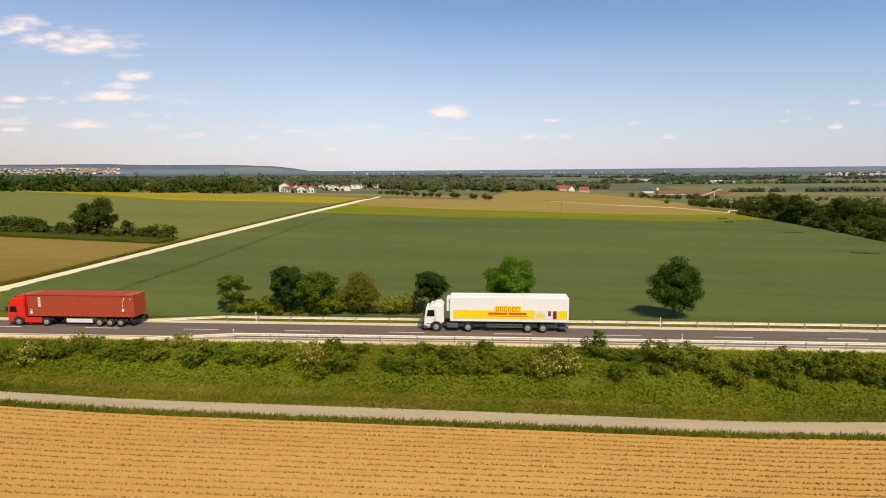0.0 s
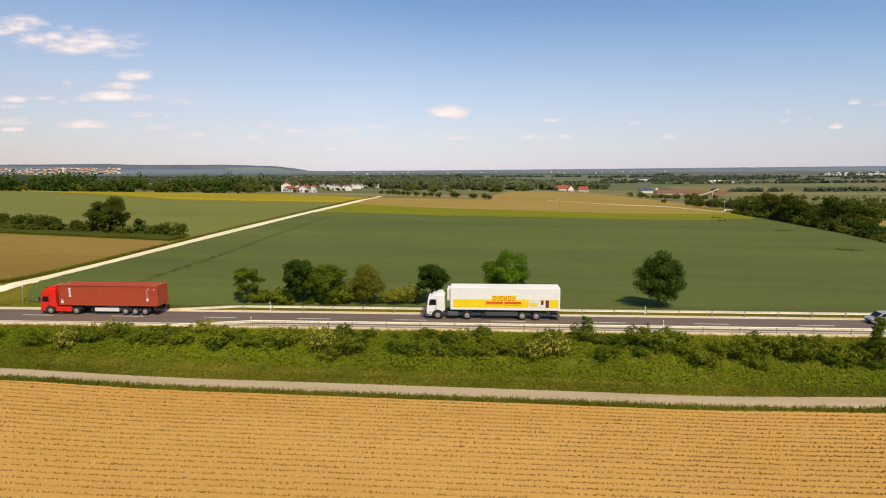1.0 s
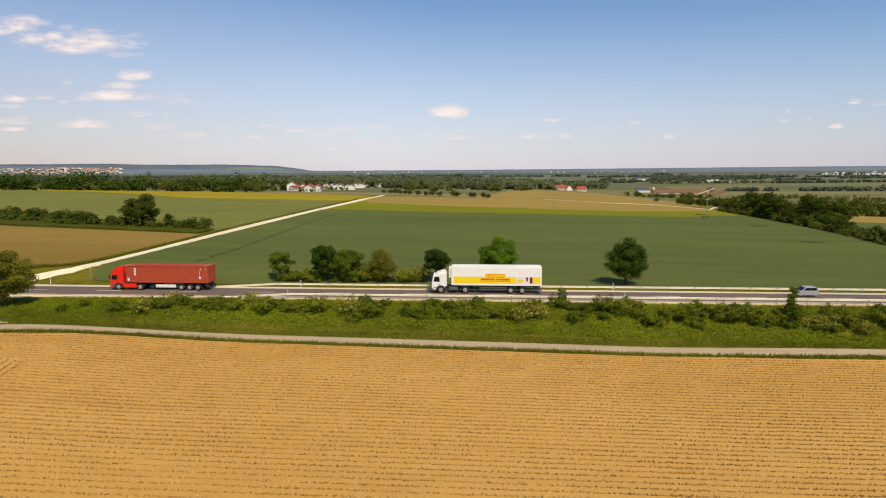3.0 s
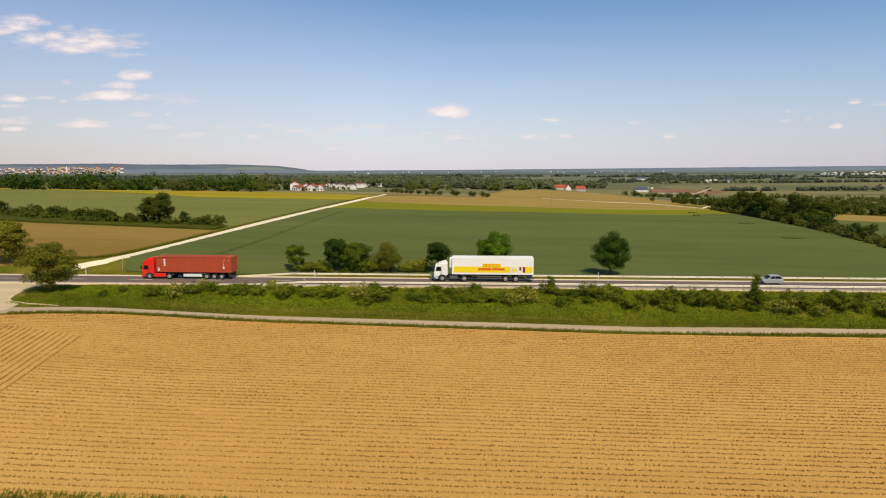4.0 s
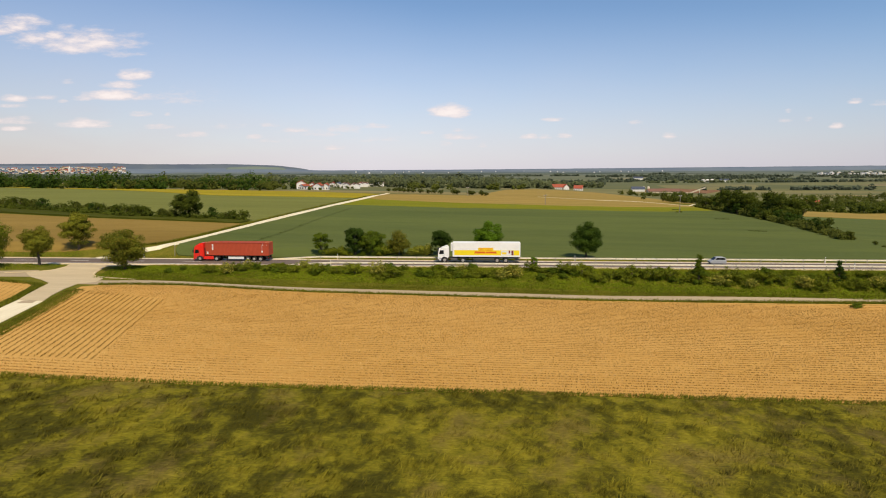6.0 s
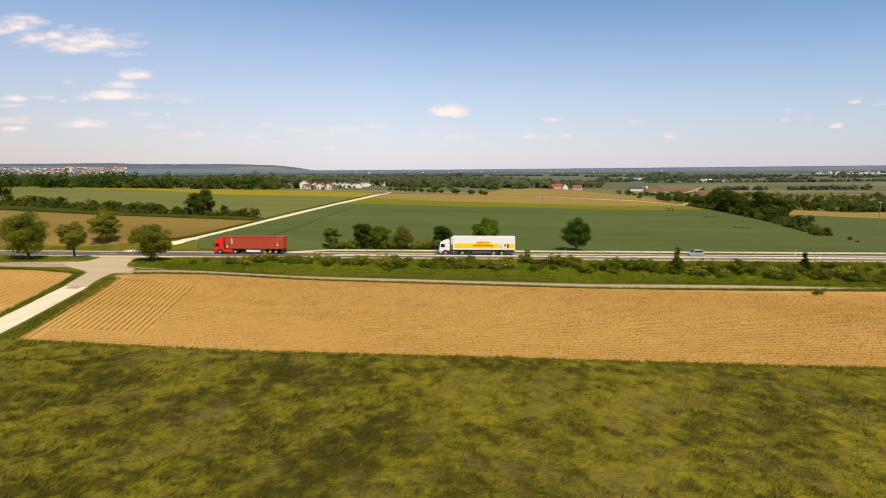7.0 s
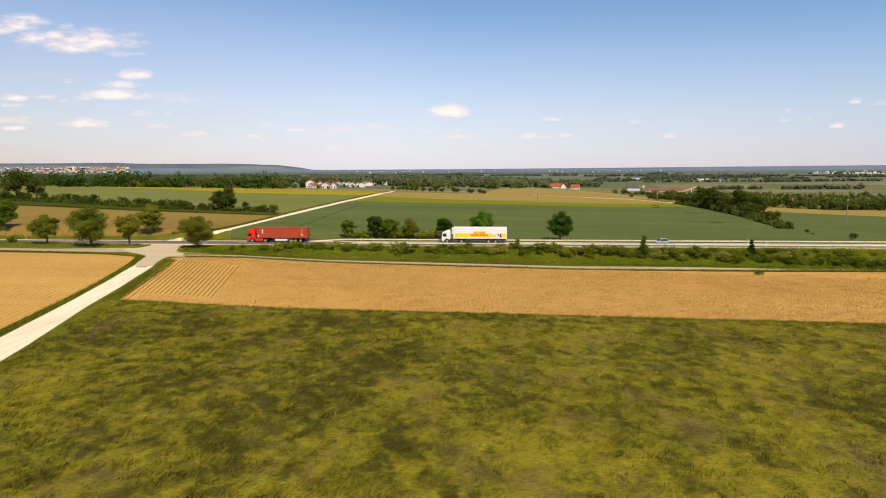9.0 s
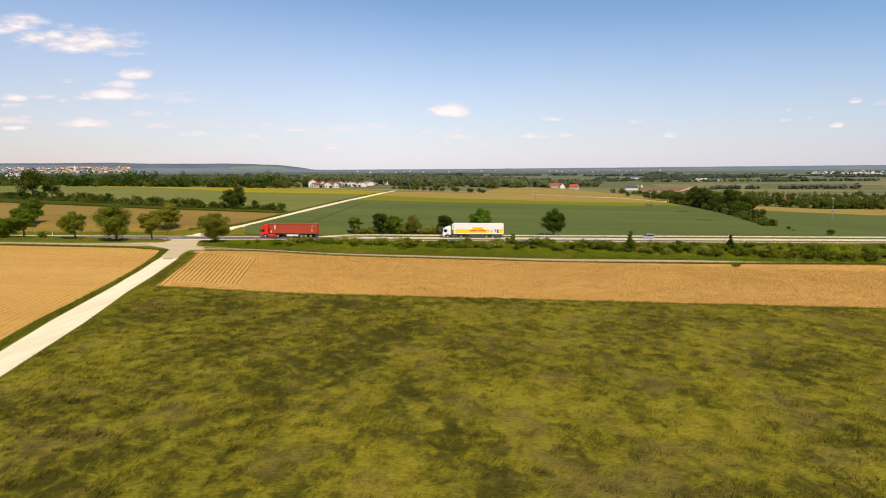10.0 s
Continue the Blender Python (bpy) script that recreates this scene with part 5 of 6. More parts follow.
def white_truck(m):
    t = thing("box_truck", "white articulated truck with a yellow-banded box trailer on the road", "truck", at=m)
    cab(t, M["white_van"], 0, M["grey"], 3.0, False)
    part("wind_deflector", prism([(0.9, 2.98), (1.3, 3.2), (1.9, 3.3), (2.1, 2.95)], -0.9, 0.9, M["white_van"], 0.03), t)
    chassis(t, 1.6, 6.2, 0.72, 0.98, 0.45)
    each("fuel_tank", M["grey"], t, (2.6, -1.2, 0.42, 3.9, -0.6, 0.95), (2.6, 0.6, 0.42, 3.9, 1.2, 0.95), bevel=0.08)
    for x, w in ((1.37, 0.34), (5.0, 0.62)):
        for s in (-1, 1):
            wheel(t, x, s * (1.25 - w / 2), 0.51, w, s)
    each("mudguard", M["black"], t, (4.35, -1.22, 1.0, 5.65, -0.62, 1.08), (4.35, 0.62, 1.0, 5.65, 1.22, 1.08))
    box_ = part("box_body", boxes(M["white_van"], (2.95, -1.28, 1.22, 16.3, 1.28, 4.0), bevel=0.04), t, "white insulated box with a yellow band")
    part("cooling_unit", boxes(M["white_van"], (2.55, -0.95, 2.3, 2.95, 0.95, 3.8), bevel=0.05), t, "white cooling unit")
    chassis(t, 3.3, 16.2, 0.95, 1.2, 0.55)
    for s in (-1, 1):
        y0, y1 = s * 1.282, s * 1.288
        a, b = min(y0, y1), max(y0, y1)
        part("band", boxes(M["yellow"], (3.3, a, 1.55, 16.1, b, 2.55)), box_, "bright yellow band")
        part("emblem", boxes(M["orange"], *[(8.15 + 0.46 * i, a - 0.006, 2.42 + 0.03 * (i % 2), 8.5 + 0.46 * i, b + 0.006, 2.98 - 0.06 * (i % 2)) for i in range(6)], (7.2, a - 0.004, 1.85, 11.75, b + 0.004, 1.92)), box_, "orange-red emblem shapes")
        part("emblem_inset", boxes(M["yellow"], *[(8.22 + 0.46 * i, a - 0.009, 2.5 + 0.03 * (i % 2), 8.43 + 0.46 * i, b + 0.009, 2.9 - 0.06 * (i % 2)) for i in range(6)]), box_, "yellow insets of the emblem shapes")
        part("lettering_bar", boxes(M["orange"], (7.3, a - 0.005, 2.02, 9.4, b + 0.005, 2.3), (9.55, a - 0.005, 2.02, 11.6, b + 0.005, 2.3)), box_, "red bars of lettering")
        part("emblem_ground", boxes(M["yellow"], (8.0, a - 0.002, 2.5, 11.0, b + 0.002, 3.05)), box_)
        part("picture_panel", boxes(M["white"], (12.5, a - 0.003, 1.58, 15.0, b + 0.003, 2.5)), box_, "pale picture panel")
        part("picture_shape", boxes(M["maroon"], (14.0, a - 0.006, 1.95, 14.3, b + 0.006, 2.5), (14.55, a - 0.006, 1.6, 14.95, b + 0.006, 2.52)), box_, "dark red shapes")
        part("picture_shape", boxes(M["yellow"], (12.7, a - 0.006, 1.75, 13.6, b + 0.006, 2.15)), box_, "yellow shape")
        part("side_guard", boxes(M["grey"], (7.2, s * 1.2 - 0.03, 0.55, 11.2, s * 1.2 + 0.03, 0.68), (7.2, s * 1.2 - 0.03, 0.82, 11.2, s * 1.2 + 0.03, 0.95)), t)
        part("tail_lamp", boxes(M["tail"], (16.28, s * 0.95 - 0.2, 0.75, 16.33, s * 0.95 + 0.2, 0.9)), t, "red tail lamp")
        for x in (11.75, 13.45):
            wheel(t, x, s * 1.03, 0.5, 0.42, s)
    each("landing_leg", M["black"], t, (6.8, -0.8, 0.1, 6.95, -0.65, 1.0), (6.8, 0.65, 0.1, 6.95, 0.8, 1.0))
    part("tail_lift", boxes(M["grey"], (15.3, -1.15, 0.5, 16.2, 1.15, 0.62), (16.2, -1.2, 0.42, 16.3, 1.2, 0.6)), t)
    return t


def small_car(m):
    t = thing("car", "silver compact hatchback car on the road", "car", at=m)
    lower = [(0.0, 0.32), (0.0, 0.60), (0.12, 0.74), (0.85, 0.93), (3.66, 0.99), (3.74, 0.80), (3.76, 0.40), (3.6, 0.24), (0.2, 0.24)]
    body = part("body", prism(lower, -0.84, 0.84, M["silver"], 0.05), t)
    part("cabin", prism([(0.72, 0.90), (1.45, 1.42), (1.9, 1.52), (3.2, 1.50), (3.55, 1.40), (3.70, 0.95)], -0.73, 0.73, M["silver"], 0.05), body)
    part("windscreen", prism([(0.80, 0.98), (1.42, 1.42), (1.36, 1.45), (0.72, 0.99)], -0.64, 0.64, M["glass"]), body, "dark glass")
    part("rear_window", prism([(3.53, 1.40), (3.66, 1.04), (3.72, 1.05), (3.59, 1.42)], -0.6, 0.6, M["glass"]), body, "dark glass")
    for s in (-1, 1):
        y = s * 0.745
        part("side_window", prism([(1.12, 0.99), (1.55, 1.38), (2.15, 1.44), (2.15, 0.99)], y - 0.012, y + 0.012, M["glass"]), body, "dark glass")
        part("side_window", prism([(2.23, 0.99), (2.23, 1.44), (3.2, 1.42), (3.45, 1.02)], y - 0.012, y + 0.012, M["glass"]), body, "dark glass")
        part("headlight", boxes(M["white"], (0.0, s * 0.62 - 0.15, 0.6, 0.2, s * 0.62 + 0.15, 0.72), bevel=0.02), body)
        part("tail_lamp", boxes(M["tail"], (3.66, s * 0.7 - 0.08, 0.7, 3.76, s * 0.7 + 0.08, 1.0)), body, "red tail lamp")
        part("mirror", boxes(M["silver"], (1.15, s * 0.86 - 0.09, 0.95, 1.3, s * 0.86 + 0.09, 1.08), bevel=0.03), body)
        part("door_seam", boxes(M["black"], (2.22, s * 0.835 - 0.004, 0.35, 2.25, s * 0.835 + 0.004, 0.95)), body)
        for x in (0.68, 3.05):
            wheel(t, x, s * 0.72, 0.29, 0.19, s)
    part("grille", boxes(M["black"], (-0.02, -0.5, 0.34, 0.03, 0.5, 0.5)), body)
    t.scale = (0.82, 0.92, 0.93)
    return t


def lane_pose(x, d):
    p = on_road(x, d)
    return pose(p[0], p[1], ROAD_Z + 0.008, 0, 0, math.degrees(ANG))


red_truck(lane_pose(-52.0, 1.75))
white_truck(lane_pose(-2.1, 1.85))
small_car(lane_pose(50.5, 1.4))

# ---- hedges, woods and orchards ----


def far_tree_kind(seed, tall, wide, mat, n=420, size=0.55, label="tree", clear=0.6):
    ob = thing("tree", label, "tree")
    trunk, crown = tree_parts(seed, tall, wide, clear, n, size, mat, "egg", 16)
    part("trunk", trunk, ob)
    part("crown", crown, ob)
    return ob


far_kinds = [far_tree_kind(61, 7.5, 7.5, M["leaf_hedge"], 980, 0.31, "dark green field tree in a hedge"), far_tree_kind(62, 6.0, 6.5, M["leaf_dark"], 860, 0.29, "dark rounded tree in a hedge"),
             far_tree_kind(63, 5.0, 6.5, M["leaf_hedge"], 860, 0.28, "green rounded tree in a hedge"), far_tree_kind(64, 4.0, 5.0, M["leaf_wood"], 640, 0.26, "low dark bush in a hedge", 0.1),
             far_tree_kind(65, 10.5, 10.0, M["leaf_hedge"], 1600, 0.36, "large dark tree standing over a hedge"), far_tree_kind(66, 4.5, 5.6, M["leaf_wood"], 760, 0.25, "small olive-green tree with a round crown")]
far_used = set()


def far_tree(kind, x, y, k=1.0, group="trees in the hedges"):
    m = pose(x, y, float(land(x, y)) - 0.1, 0, 0, rng.uniform(0, 360))
    if kind in far_used:
        ob = copy_thing(far_kinds[kind], m)
    else:
        far_used.add(kind)
        ob = far_kinds[kind]
        ob.matrix_basis = m
    ob.scale = (k, k, k * rng.uniform(0.9, 1.1))
    return tagged(ob, group=group)


# hedge behind the brown field
HL = along([(-92, 143.5), (-107, 146.5), (-136, 160), (-161, 171), (-200, 187), (-260, 208), (-330, 232)], 76)
for i, (x, y) in enumerate(HL):
    far_tree(int(rng.choice([1, 2, 2, 0, 5])), x + rng.normal(0, 0.8), y + 1.5 + rng.normal(0, 0.9), rng.uniform(0.58, 0.9))
far_tree(2, -66.4, 140.8, 0.72)
far_tree(2, -69.2, 141.2, 0.7)
far_tree(5, -71.8, 141.6, 0.75)
far_tree(1, -77.2, 142.6, 0.68)
tree("large dense round tree standing in the hedge", (-85.8, 145.4), 15, 9.4, 9.4, 0.6, 8000, 0.24, M["leaf_hedge"], "round", 34, "trees in the hedges")
far_tree(5, -91.0, 145.0, 0.8)
far_tree(4, -198, 190, 1.3)
far_tree(4, -190, 192, 1.05)
field("hedge_strip", "strip of tall grass along the hedge, darkened as in shade", "grass", [(-330, 206), (-193, 167), (-120, 142.6), (-64.4, 131.6)], [(-330, 235), (-193, 189), (-120, 156), (-63, 139.5)], 70, 6, 0.5, M["rank"], rough=0.12)

# hedge that closes the wheat field
HR = along([(113.5, 117), (118.5, 134), (131, 182), (139, 220), (145, 254), (142, 277)], 38)
for i, (x, y) in enumerate(HR):
    big = i > 10
    far_tree(int(rng.choice([0, 1, 2, 5, 2])), x + rng.normal(1.5, 1.5), y + rng.normal(0, 1.5), rng.uniform(0.62, 1.02) if big else rng.uniform(0.3, 0.5) if i < 4 else rng.uniform(0.5, 0.85))
for i in range(64):
    u, v = rng.random(2)
    far_tree(int(rng.choice([0, 0, 1, 2, 4])), 139 + 0.08 * (85 * v) + 14 * u, 192 + 85 * v + 6 * u, rng.uniform(0.65, 1.1), "trees in the copse")
for i in range(34):
    x, y = rng.uniform(225, 430), rng.uniform(400, 500)
    far_tree(int(rng.choice([0, 1, 2])), x, y, rng.uniform(0.5, 0.85), "trees in the copse")
for i in range(50):
    x, y = rng.uniform(150, 230), rng.uniform(345, 400)
    far_tree(int(rng.choice([2, 3, 5])), x, y, rng.uniform(0.7, 1.1), "trees in the copse")
far_tree(4, 250, 350, 0.9, "trees in the copse")
far_tree(4, 262, 356, 0.85, "trees in the copse")
# orchard trees before the village
for x, y in ((-46, 434), (-40, 425), (-36, 418), (-32, 411), (-28, 416), (-24, 404), (-18, 398), (-12, 388), (-8, 391), (-3, 388), (6.4, 386), (9.6, 385), (18.2, 380), (20.8, 379), (25.6, 361.5), (29.0, 361)):
    far_tree(5, x, y, rng.uniform(0.75, 1.0), "orchard trees")
for x, y, k in ((107.4, 218.6, 0.32), (105.6, 218.4, 0.25), (117.3, 88.6, 0.55), (114.6, 106, 0.35), (113.2, 101, 0.25)):
    far_tree(3, x, y, k)


def wood(name, label, boxes_, per, tall, size, mat, seed):
    """A far wood as one mass of leaf clumps with an uneven skyline; boxes of (x0, x1, y0, y1, trees)."""
    r = np.random.default_rng(seed)
    cs, us = [], []
    for x0, x1, y0, y1, cnt in boxes_:
        for _ in range(cnt):
            x, y = r.uniform(x0, x1), r.uniform(y0, y1)
            lump = noise.noise(Vector((x * 0.028, y * 0.012, seed)))
            if cnt > 5 and lump < -0.3:
                continue
            t = tall * r.uniform(0.5, 1.2) * (1.0 + (0.6 * lump if cnt > 5 else 0.0))
            w = t * r.uniform(0.42, 0.6)
            u = r.normal(size=(per, 3))
            u /= np.linalg.norm(u, axis=1)[:, None]
            k = r.uniform(0.6, 1.0, (per, 1))
            lobe = r.normal(0, 1, (5, 3)) * np.array([0.5 * w, 0.5 * w, 0.2 * t])
            cs.append(np.array([x, y, float(land(x, y)) + t * 0.48]) + lobe[r.integers(0, 5, per)] + u * k * np.array([0.62 * w, 0.62 * w, t * 0.32]))
            us.append(u + np.array([0, -0.2, 0.3]))
    c, u = np.concatenate(cs), np.concatenate(us)
    stuff(name, leaves(c, u * 0.7 + np.array([0, -0.25, 0.35]), size * 1.25, r, 0.22), mat, label, "woodland")


wood("far_wood", "dark mixed woodland beyond the barley", [(-330, -262, 408, 440, 26), (-262, -215, 395, 430, 22), (-420, -330, 450, 490, 40), (-200, -150, 405, 440, 16), (-150, -128, 432, 470, 14)], 120, 12.0, 0.8, M["leaf_dark"], 71)
wood("far_wood", "olive-green trees at the edge of the woodland", [(-300, -120, 396, 425, 42), (-420, -300, 440, 470, 26), (-240, -140, 430, 480, 30)], 90, 7.6, 0.75, M["leaf_wood"], 70)
wood("far_wood", "mixed trees behind the woodland's edge", [(-420, -130, 460, 520, 100), (-330, -200, 520, 560, 30)], 70, 7.5, 1.1, M["leaf_wood"], 77)
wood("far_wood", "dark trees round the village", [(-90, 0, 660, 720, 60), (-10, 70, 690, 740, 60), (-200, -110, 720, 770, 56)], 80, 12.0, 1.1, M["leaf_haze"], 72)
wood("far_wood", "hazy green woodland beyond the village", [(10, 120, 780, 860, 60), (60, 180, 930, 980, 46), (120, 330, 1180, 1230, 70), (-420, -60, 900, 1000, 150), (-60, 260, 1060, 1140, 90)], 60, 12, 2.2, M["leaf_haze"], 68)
wood("far_wood", "thicket of trees and shrubs beyond the hedge", [(230, 330, 690, 740, 50), (330, 440, 640, 690, 50), (420, 640, 560, 630, 100), (215, 430, 405, 450, 120), (330, 520, 450, 520, 90), (170, 230, 380, 410, 30)], 100, 5.4, 0.6, M["leaf_wood"], 79)
wood("far_wood", "tall dark copse round a shed", [(222, 318, 336, 366, 64), (300, 318, 330, 345, 8), (150, 225, 352, 372, 26)], 110, 8.6, 0.62, M["leaf_hedge"], 67)
wood("far_wood", "garden trees between the village houses", [(-132, -98, 444, 449, 6), (-124, -82, 530, 534, 8), (-106, -58, 686, 692, 12), (-126, -100, 572, 576, 5)], 50, 3.6, 0.5, M["leaf_wood"], 69)
wood("far_wood", "trees beside the ripening fields", [(48, 62, 600, 625, 6), (-40, 20, 560, 600, 12), (90, 150, 690, 720, 12)], 60, 8, 1.0, M["leaf_wood"], 78)
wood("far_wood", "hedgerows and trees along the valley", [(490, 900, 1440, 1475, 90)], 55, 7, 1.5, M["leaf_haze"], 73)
field("red_earth", "red-brown bare earth beside a gravel works", "earth", [(350, 1010), (405, 860)], [(440, 1140), (515, 1040)], 24, 24, 0.6, M["soil_red"], rough=0.3)
belts = []
r_far = np.random.default_rng(91)
for i in range(62):
    y = 1000 + 1500 * r_far.random()
    x = r_far.uniform(-0.85, 0.85) * y
    half = r_far.uniform(35, 190) * (0.6 + y / 2600)
    if 1050 < y < 1420 and 330 < x < 900:
        continue
    skew = r_far.normal(0, 0.06)
    for k in np.arange(-half, half, 26):
        belts.append((x + k, x + k + 26, y + skew * k - 5, y + skew * k + 5, 9))
wood("far_wood", "far belts of trees across the plain, paled in colour for haze", belts, 15, 7.4, 2.4, M["leaf_far_haze"], 74)

HW = along([(-66, 139.6), (-85, 142.6), (-107, 145.5), (-136, 159), (-161, 170), (-200, 186), (-260, 207)], 150)
wood("hedge", "continuous low hedge of mixed shrubs", [(x - 1.2, x + 1.2, y - 1.0, y + 2.2, 3) for x, y in HW], 60, 1.9, 0.30, M["leaf_hedge"], 75)
HW = along([(112.5, 115), (117.5, 134), (130, 182), (138, 220), (144, 254), (141, 278)], 120)
wood("hedge", "thick hedge closing the wheat field", [(x - 1.0, x + 4.0, y - 1.0, y + 2.0, 3) for x, y in HW], 100, 2.5, 0.26, M["leaf_wood"], 76)


# ---- houses ----


def gable_house(label, x, y, w, l, h, roof, wall, roof_mat, turn, group="village houses", windows=True):
    z = float(land(x, y))
    ob = thing("house", label, "house", group, pose(x, y, z - 0.3, 0, 0, turn))
    prof = [(-w / 2, 0), (w / 2, 0), (w / 2, h), (0, h + roof - 0.25), (-w / 2, h)]
    walls = part("wall", prism(prof, -l / 2, l / 2, wall), ob)
    e = 0.5
    k = roof / (w / 2)
    part("roof", prism([(-w / 2 - e, h - e * k), (0, h + roof), (w / 2 + e, h - e * k), (w / 2 + e, h - e * k + 0.25), (0, h + roof + 0.25), (-w / 2 - e, h - e * k + 0.25)], -l / 2 - e, l / 2 + e, roof_mat), ob)
    part("chimney", boxes(roof_mat, (w * 0.15, l * 0.1, h + roof * 0.4, w * 0.15 + 0.6, l * 0.1 + 0.6, h + roof + 0.8)), ob)
    if windows:
        for s in (-1, 1):
            for i in range(max(2, int(l / 3))):
                for zz in ((1.0, 2.3), (3.7, 4.9)) if h > 4.5 else ((1.0, 2.3),):
                    yy = -l / 2 + (i + 0.5) * l / max(2, int(l / 3))
                    part("window", boxes(M["glass"], (s * (w / 2 + 0.02) - 0.02, yy - 0.55, zz[0], s * (w / 2 + 0.02) + 0.02, yy + 0.55, zz[1])), walls)
            for xx in (-w / 4, w / 4):
                part("window", boxes(M["glass"], (xx - 0.5, s * (l / 2 + 0.02) - 0.02, 1.0, xx + 0.5, s * (l / 2 + 0.02) + 0.02, 2.3)), walls)
    return ob


W, R = M["wall"], M["tile"]
h_white = "white rendered house with a red tiled roof"
for x, y, w, l, h, a in ((-126, 470, 8, 8, 5.6, 14), (-121, 462, 4.5, 8, 3.4, -26), (-116.5, 470, 6, 7, 4.6, 12), (-112.5, 455, 4.5, 7, 2.8, 25), (-107, 452, 6.5, 7, 4.2, -8), (-102, 459, 5, 7, 4.4, 0)):
    gable_house(h_white, x, y, w, l, h, 0.28 * w, W, R, a)
for x, y, a, rm in ((-121, 592, 6, R), (-114, 588, -4, M["slate"]), (-107, 580, 3, M["tile_brown"]), (-97, 540, 0, M["tile_brown"]), (-91.5, 546, 8, M["tile_brown"]), (-87, 538, 4, M["tile_brown"]), (-98, 640, 5, R), (-93, 646, 6, M["tile_brown"]), (-103, 700, 2, M["tile_brown"]), (-97, 698, 8, M["tile_brown"]), (-91, 704, 0, M["slate"]), (-84, 712, -3, M["tile_brown"]), (-79, 722, 4, M["tile_brown"]), (-73, 728, 0, R), (-67, 734, 5, M["slate"]), (-61, 742, 3, M["tile_brown"])):
    gable_house("white village house with a tiled roof", x, y, 6.2, 8.0, 4.2, 1.5, W, rm, a, windows=False)
gable_house("white farmhouse with a broad red roof", 201, 985, 11, 22, 4.5, 5.0, W, R, 82)
gable_house("white farmhouse with a red gable roof", 212, 980, 10, 12, 4.5, 5.5, W, R, 6)
gable_house("white farmhouse with a red hipped roof", 236, 985, 11, 15, 4.5, 5, W, R, 70)
gable_house("long farm hall with a brown roof", 355, 905, 15, 50, 3, 4.0, M["cream"], M["tile_brown"], 85, "farm halls", False)
gable_house("farm hall with a blue-grey roof", 345, 1000, 16, 22, 5, 4, W, M["slate"], 80, "farm halls", False)
gable_house("shed with a red roof among trees", 306, 440, 7, 10, 2.8, 2.6, M["cream"], R, 80, "farm halls", False)
gable_house("white flat hall far off in the fields", 684, 1480, 18, 30, 6, 2, W, M["wall"], 85, "farm halls", False)
gable_house("white farmstead far off in the fields", 735, 1500, 12, 22, 5, 3, W, M["slate"], 80, "farm halls", False)
gable_house("white farmstead far off in the fields", 572, 1690, 14, 26, 6, 4, W, M["slate"], 80, "farm halls", False)
gable_house("white hall at the edge of the wood", -618, 760, 16, 20, 11.5, 3, W, M["wall"], 60, "farm halls", False)
conveyor = thing("conveyor", "pale slanting conveyor boom of a gravel works", "conveyor", at=pose(362, 800, float(land(362, 800))))
part("boom", prism([(-10, 1.0), (-10, 2.2), (14, 10.6), (14, 9.4)], -1.0, 1.0, M["cream"]), conveyor)
for s in ((-7, -0.8, -0.5, -6.4, 0.8, 2.4), (6, -0.8, -0.5, 6.6, 0.8, 7.0)):
    part("support", boxes(M["steel"], s), conveyor)
part("hopper", boxes(M["cream"], (-14, -2, -0.5, -9.5, 2, 3)), conveyor)

for x in (361, 369):
    silo = thing("silo", "pale steel silo beside the gravel works", "silo", "silos", pose(x, 1015, float(land(x, 1015))))
    part("drum", lathe([(2.2, -0.5), (2.2, 7.6)], M["cream"], 16, "z"), silo)
    part("roof", lathe([(2.3, 7.6), (1.4, 8.4), (0.2, 8.9)], M["steel"], 16, "z"), silo)

# ---- far ridge and towns ----


def ridge(name, label, pts, y0, depth, mat, base=-20.0):
    """A long wooded ridge: a rounded hill body under a skyline of (x, z)."""
    p = np.array(pts, float)
    xs = np.linspace(p[0, 0], p[-1, 0], 160)
    zs = np.interp(xs, p[:, 0], p[:, 1]) + np.array([1.6 * noise.noise(Vector((x * 0.012, 0, y0))) + 0.9 * noise.noise(Vector((x * 0.05, 3, y0))) for x in xs])
    v, f = [], []
    prof = [(0.0, 0.0), (0.15, 0.45), (0.4, 0.85), (0.7, 1.0), (1.0, 0.9)]
    for x, z in zip(xs, zs):
        for a, b in prof:
            v.append((x, y0 + depth * a, base + (z - base) * b))
    k = len(prof)
    for i in range(len(xs) - 1):
        for j in range(k - 1):
            a = i * k + j
            f.append((a, a + k, a + k + 1, a + 1))
    return tagged(new(name, mesh(name, v, f, mat, True)), label, "hills", kind="structure")


# Ridges and plain belts carry the haze in their base colours.
ridge("backdrop_ridge", "wooded ridge on the horizon, coloured blue-grey for haze", [(-4400, 62), (-3000, 60), (-2500, 63), (-2300, 55), (-1900, 53), (-1650, 54), (-1500, 50), (-1250, 41), (-1120, 26), (-1040, 14), (-990, -20)], 4150, 400, M["hill"])
ridge("backdrop_ridge", "low land on the horizon, coloured pale for haze", [(-4300, 10), (-1600, 22), (-1250, 24), (-1050, 14), (-900, 5), (0, 7), (900, 12), (1800, 18), (3000, 26), (4300, 30)], 3950, 350, M["hill_low"])
ridge("backdrop_clearing", "pale clearing on the wooded ridge, haze in its colour", [(-1600, -20), (-1500, 30), (-1320, 35), (-1120, 26), (-1040, -20)], 4060, 60, M["clearing"])
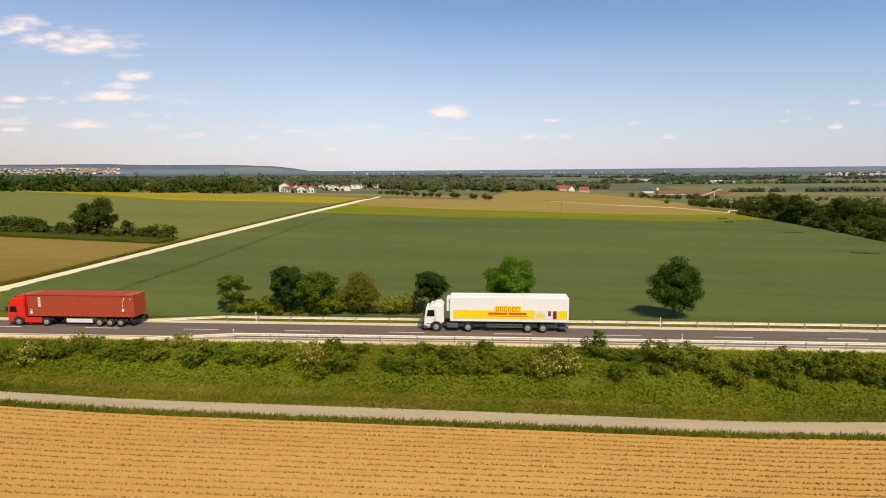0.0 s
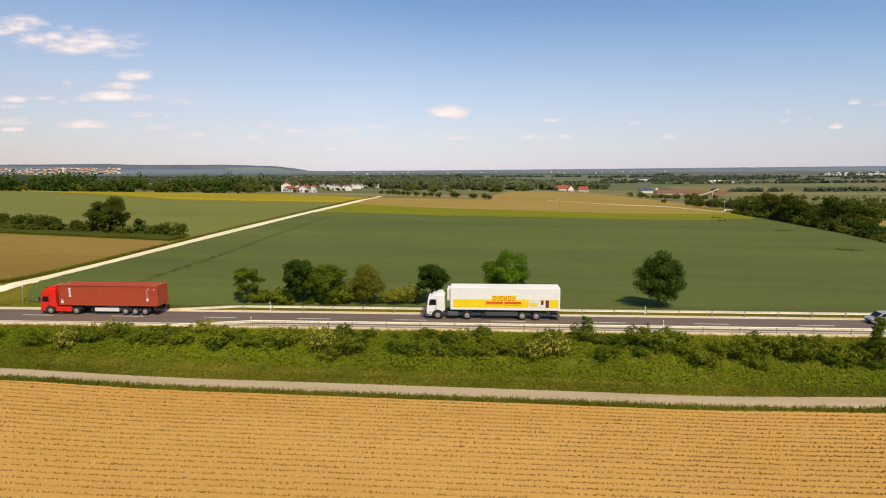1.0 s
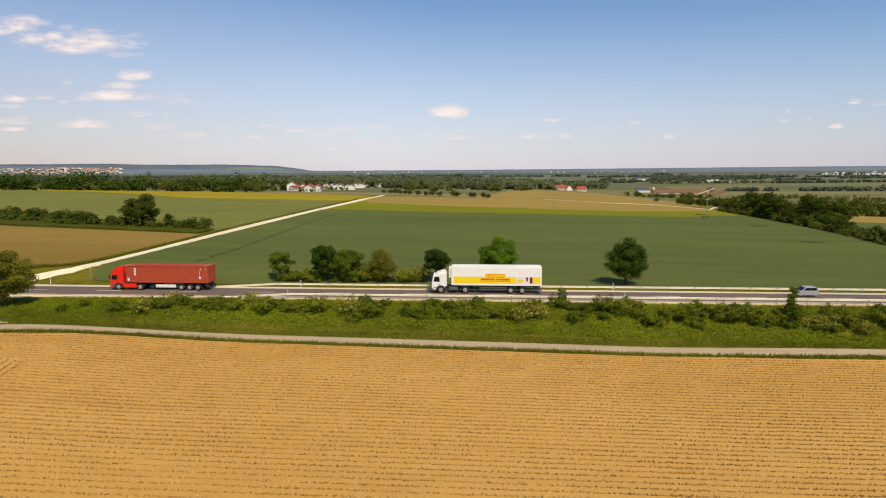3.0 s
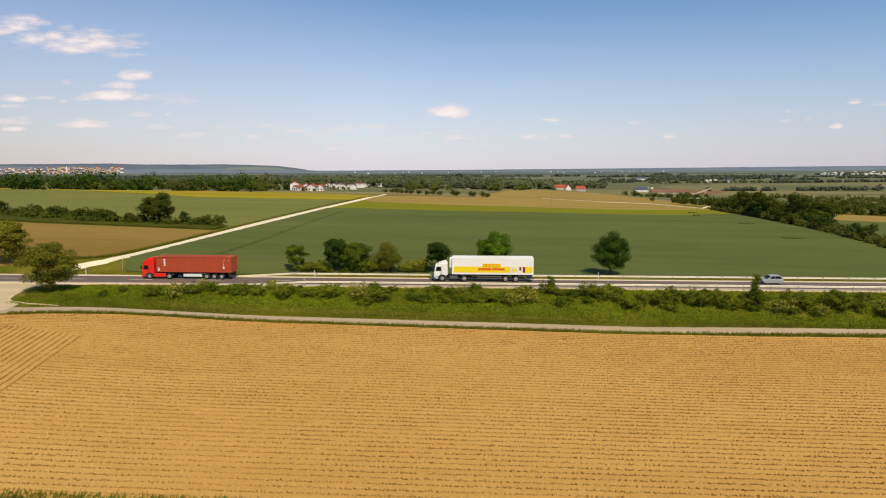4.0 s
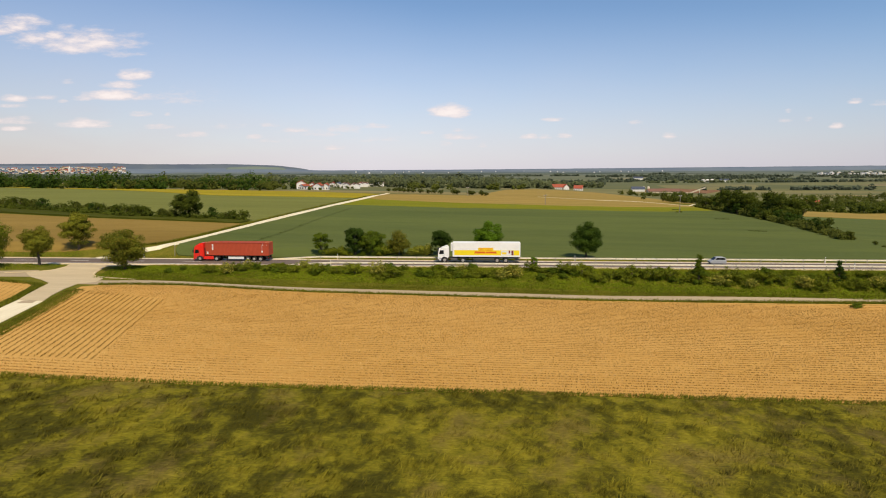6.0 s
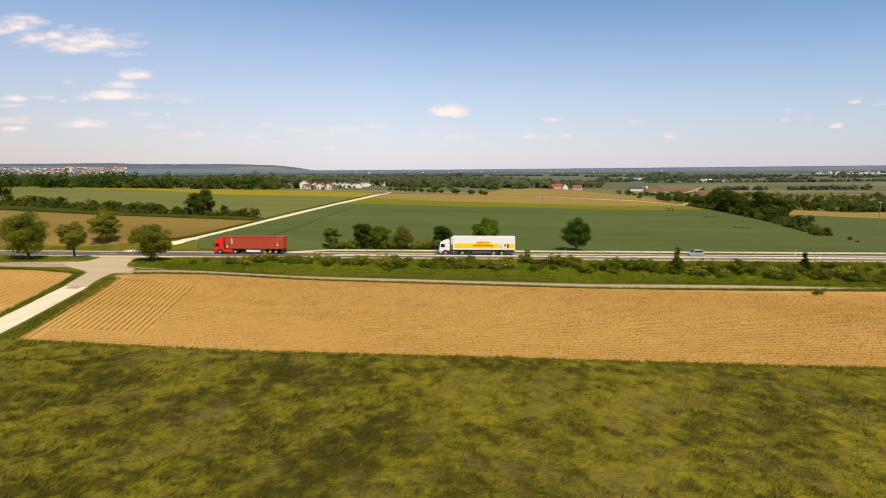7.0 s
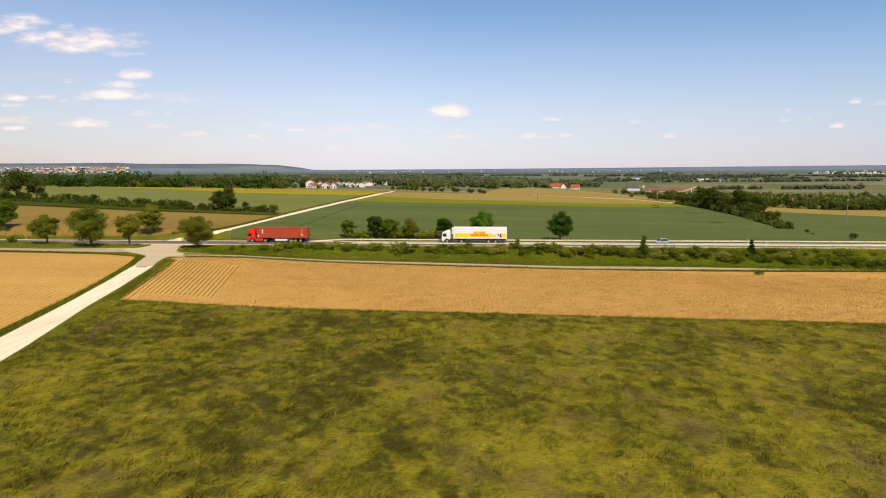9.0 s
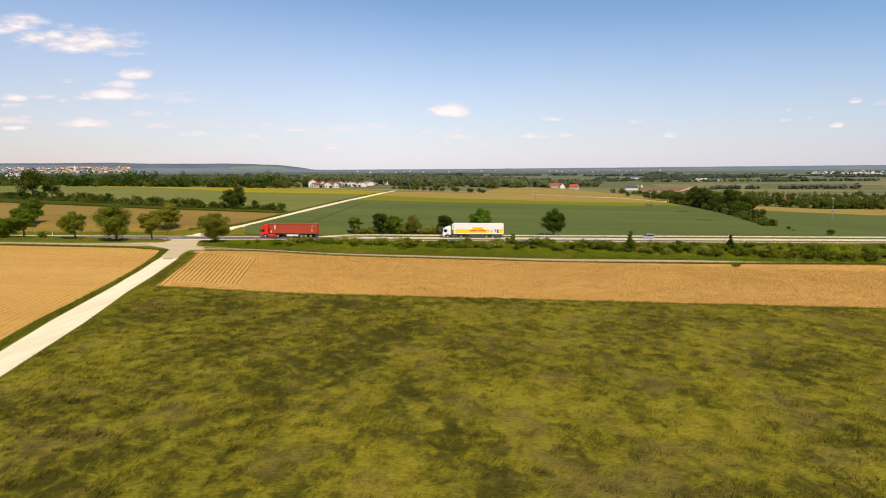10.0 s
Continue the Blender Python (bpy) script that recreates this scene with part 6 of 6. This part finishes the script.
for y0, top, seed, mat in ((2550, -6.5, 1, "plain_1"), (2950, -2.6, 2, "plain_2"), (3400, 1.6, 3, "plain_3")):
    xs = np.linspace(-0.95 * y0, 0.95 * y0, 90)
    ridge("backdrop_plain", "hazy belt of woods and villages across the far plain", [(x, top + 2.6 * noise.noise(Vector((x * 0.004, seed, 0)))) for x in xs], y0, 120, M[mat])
ridge("backdrop_slope", "hillside under the far town, coloured blue-grey for haze", [(-3200, 22), (-2400, 40), (-1950, 36), (-1700, 16), (-1400, -14)], 3050, 300, M["hill_low"])


def town(x0, x1, y0, y1, z0, z1, cnt, seed, label, group, small=0.4, red=True):
    r = np.random.default_rng(seed)
    kinds = []
    top = 3.8 if red else 6.0
    for wall, roof in ((M["cream"], M["tile"]), (M["wall"], M["tile"]), (M["cream"], M["tile_brown"])) if red else ((M["wall"], M["cream"]), (M["wall"], M["slate"]), (M["wall"], M["wall"])):
        ob = thing("house", label, "house", group)
        part("wall", boxes(wall, (-6, -5, -6, 6, 5, top)), ob)
        part("roof", prism([(-6.6, top - 0.2), (0, top + (3.4 if red else 2.4)), (6.6, top - 0.2)], -5.6, 5.6, roof), ob)
        kinds.append([ob, False])
    for i in range(cnt):
        k = kinds[int(r.integers(0, 3))]
        u = r.random()
        y = y0 + (y1 - y0) * u
        x = r.uniform(x0, x1) * y / y0
        z = z0 + (z1 - z0) * np.interp(u, [0, 0.3, 1], [0, 0.5, 1]) + r.normal(0, 0.6)
        m = pose(x, y, z, 0, 0, r.uniform(0, 90))
        if k[1]:
            ob = copy_thing(k[0], m)
        else:
            ob, k[1] = k[0], True
            ob.matrix_basis = m
        s = small * r.uniform(0.7, 1.9)
        ob.scale = (s * r.uniform(0.8, 1.6), s, s * r.uniform(0.7, 1.1))


town(-2330, -1660, 3040, 3150, -14, 30, 250, 81, "white town house with a tiled roof on the far hillside", "houses of the far hillside town", 0.55)
town(1240, 1560, 1920, 2350, -11, -4, 90, 82, "pale town house on the far plain", "houses of the far plain town", 0.45, False)
town(-600, 1300, 2900, 3500, -4, 1, 24, 83, "pale house of a far village", "houses of far villages", 0.32, False)
church = thing("church_tower", "white church tower with a pointed roof over the far town", "tower", at=pose(-1960, 3060, 12))
part("tower", boxes(M["wall"], (-4, -4, -8, 4, 4, 13)), church)
part("spire", lathe([(5.2, 13), (2.4, 18), (0.2, 24)], M["wall"], 8, "z"), church)
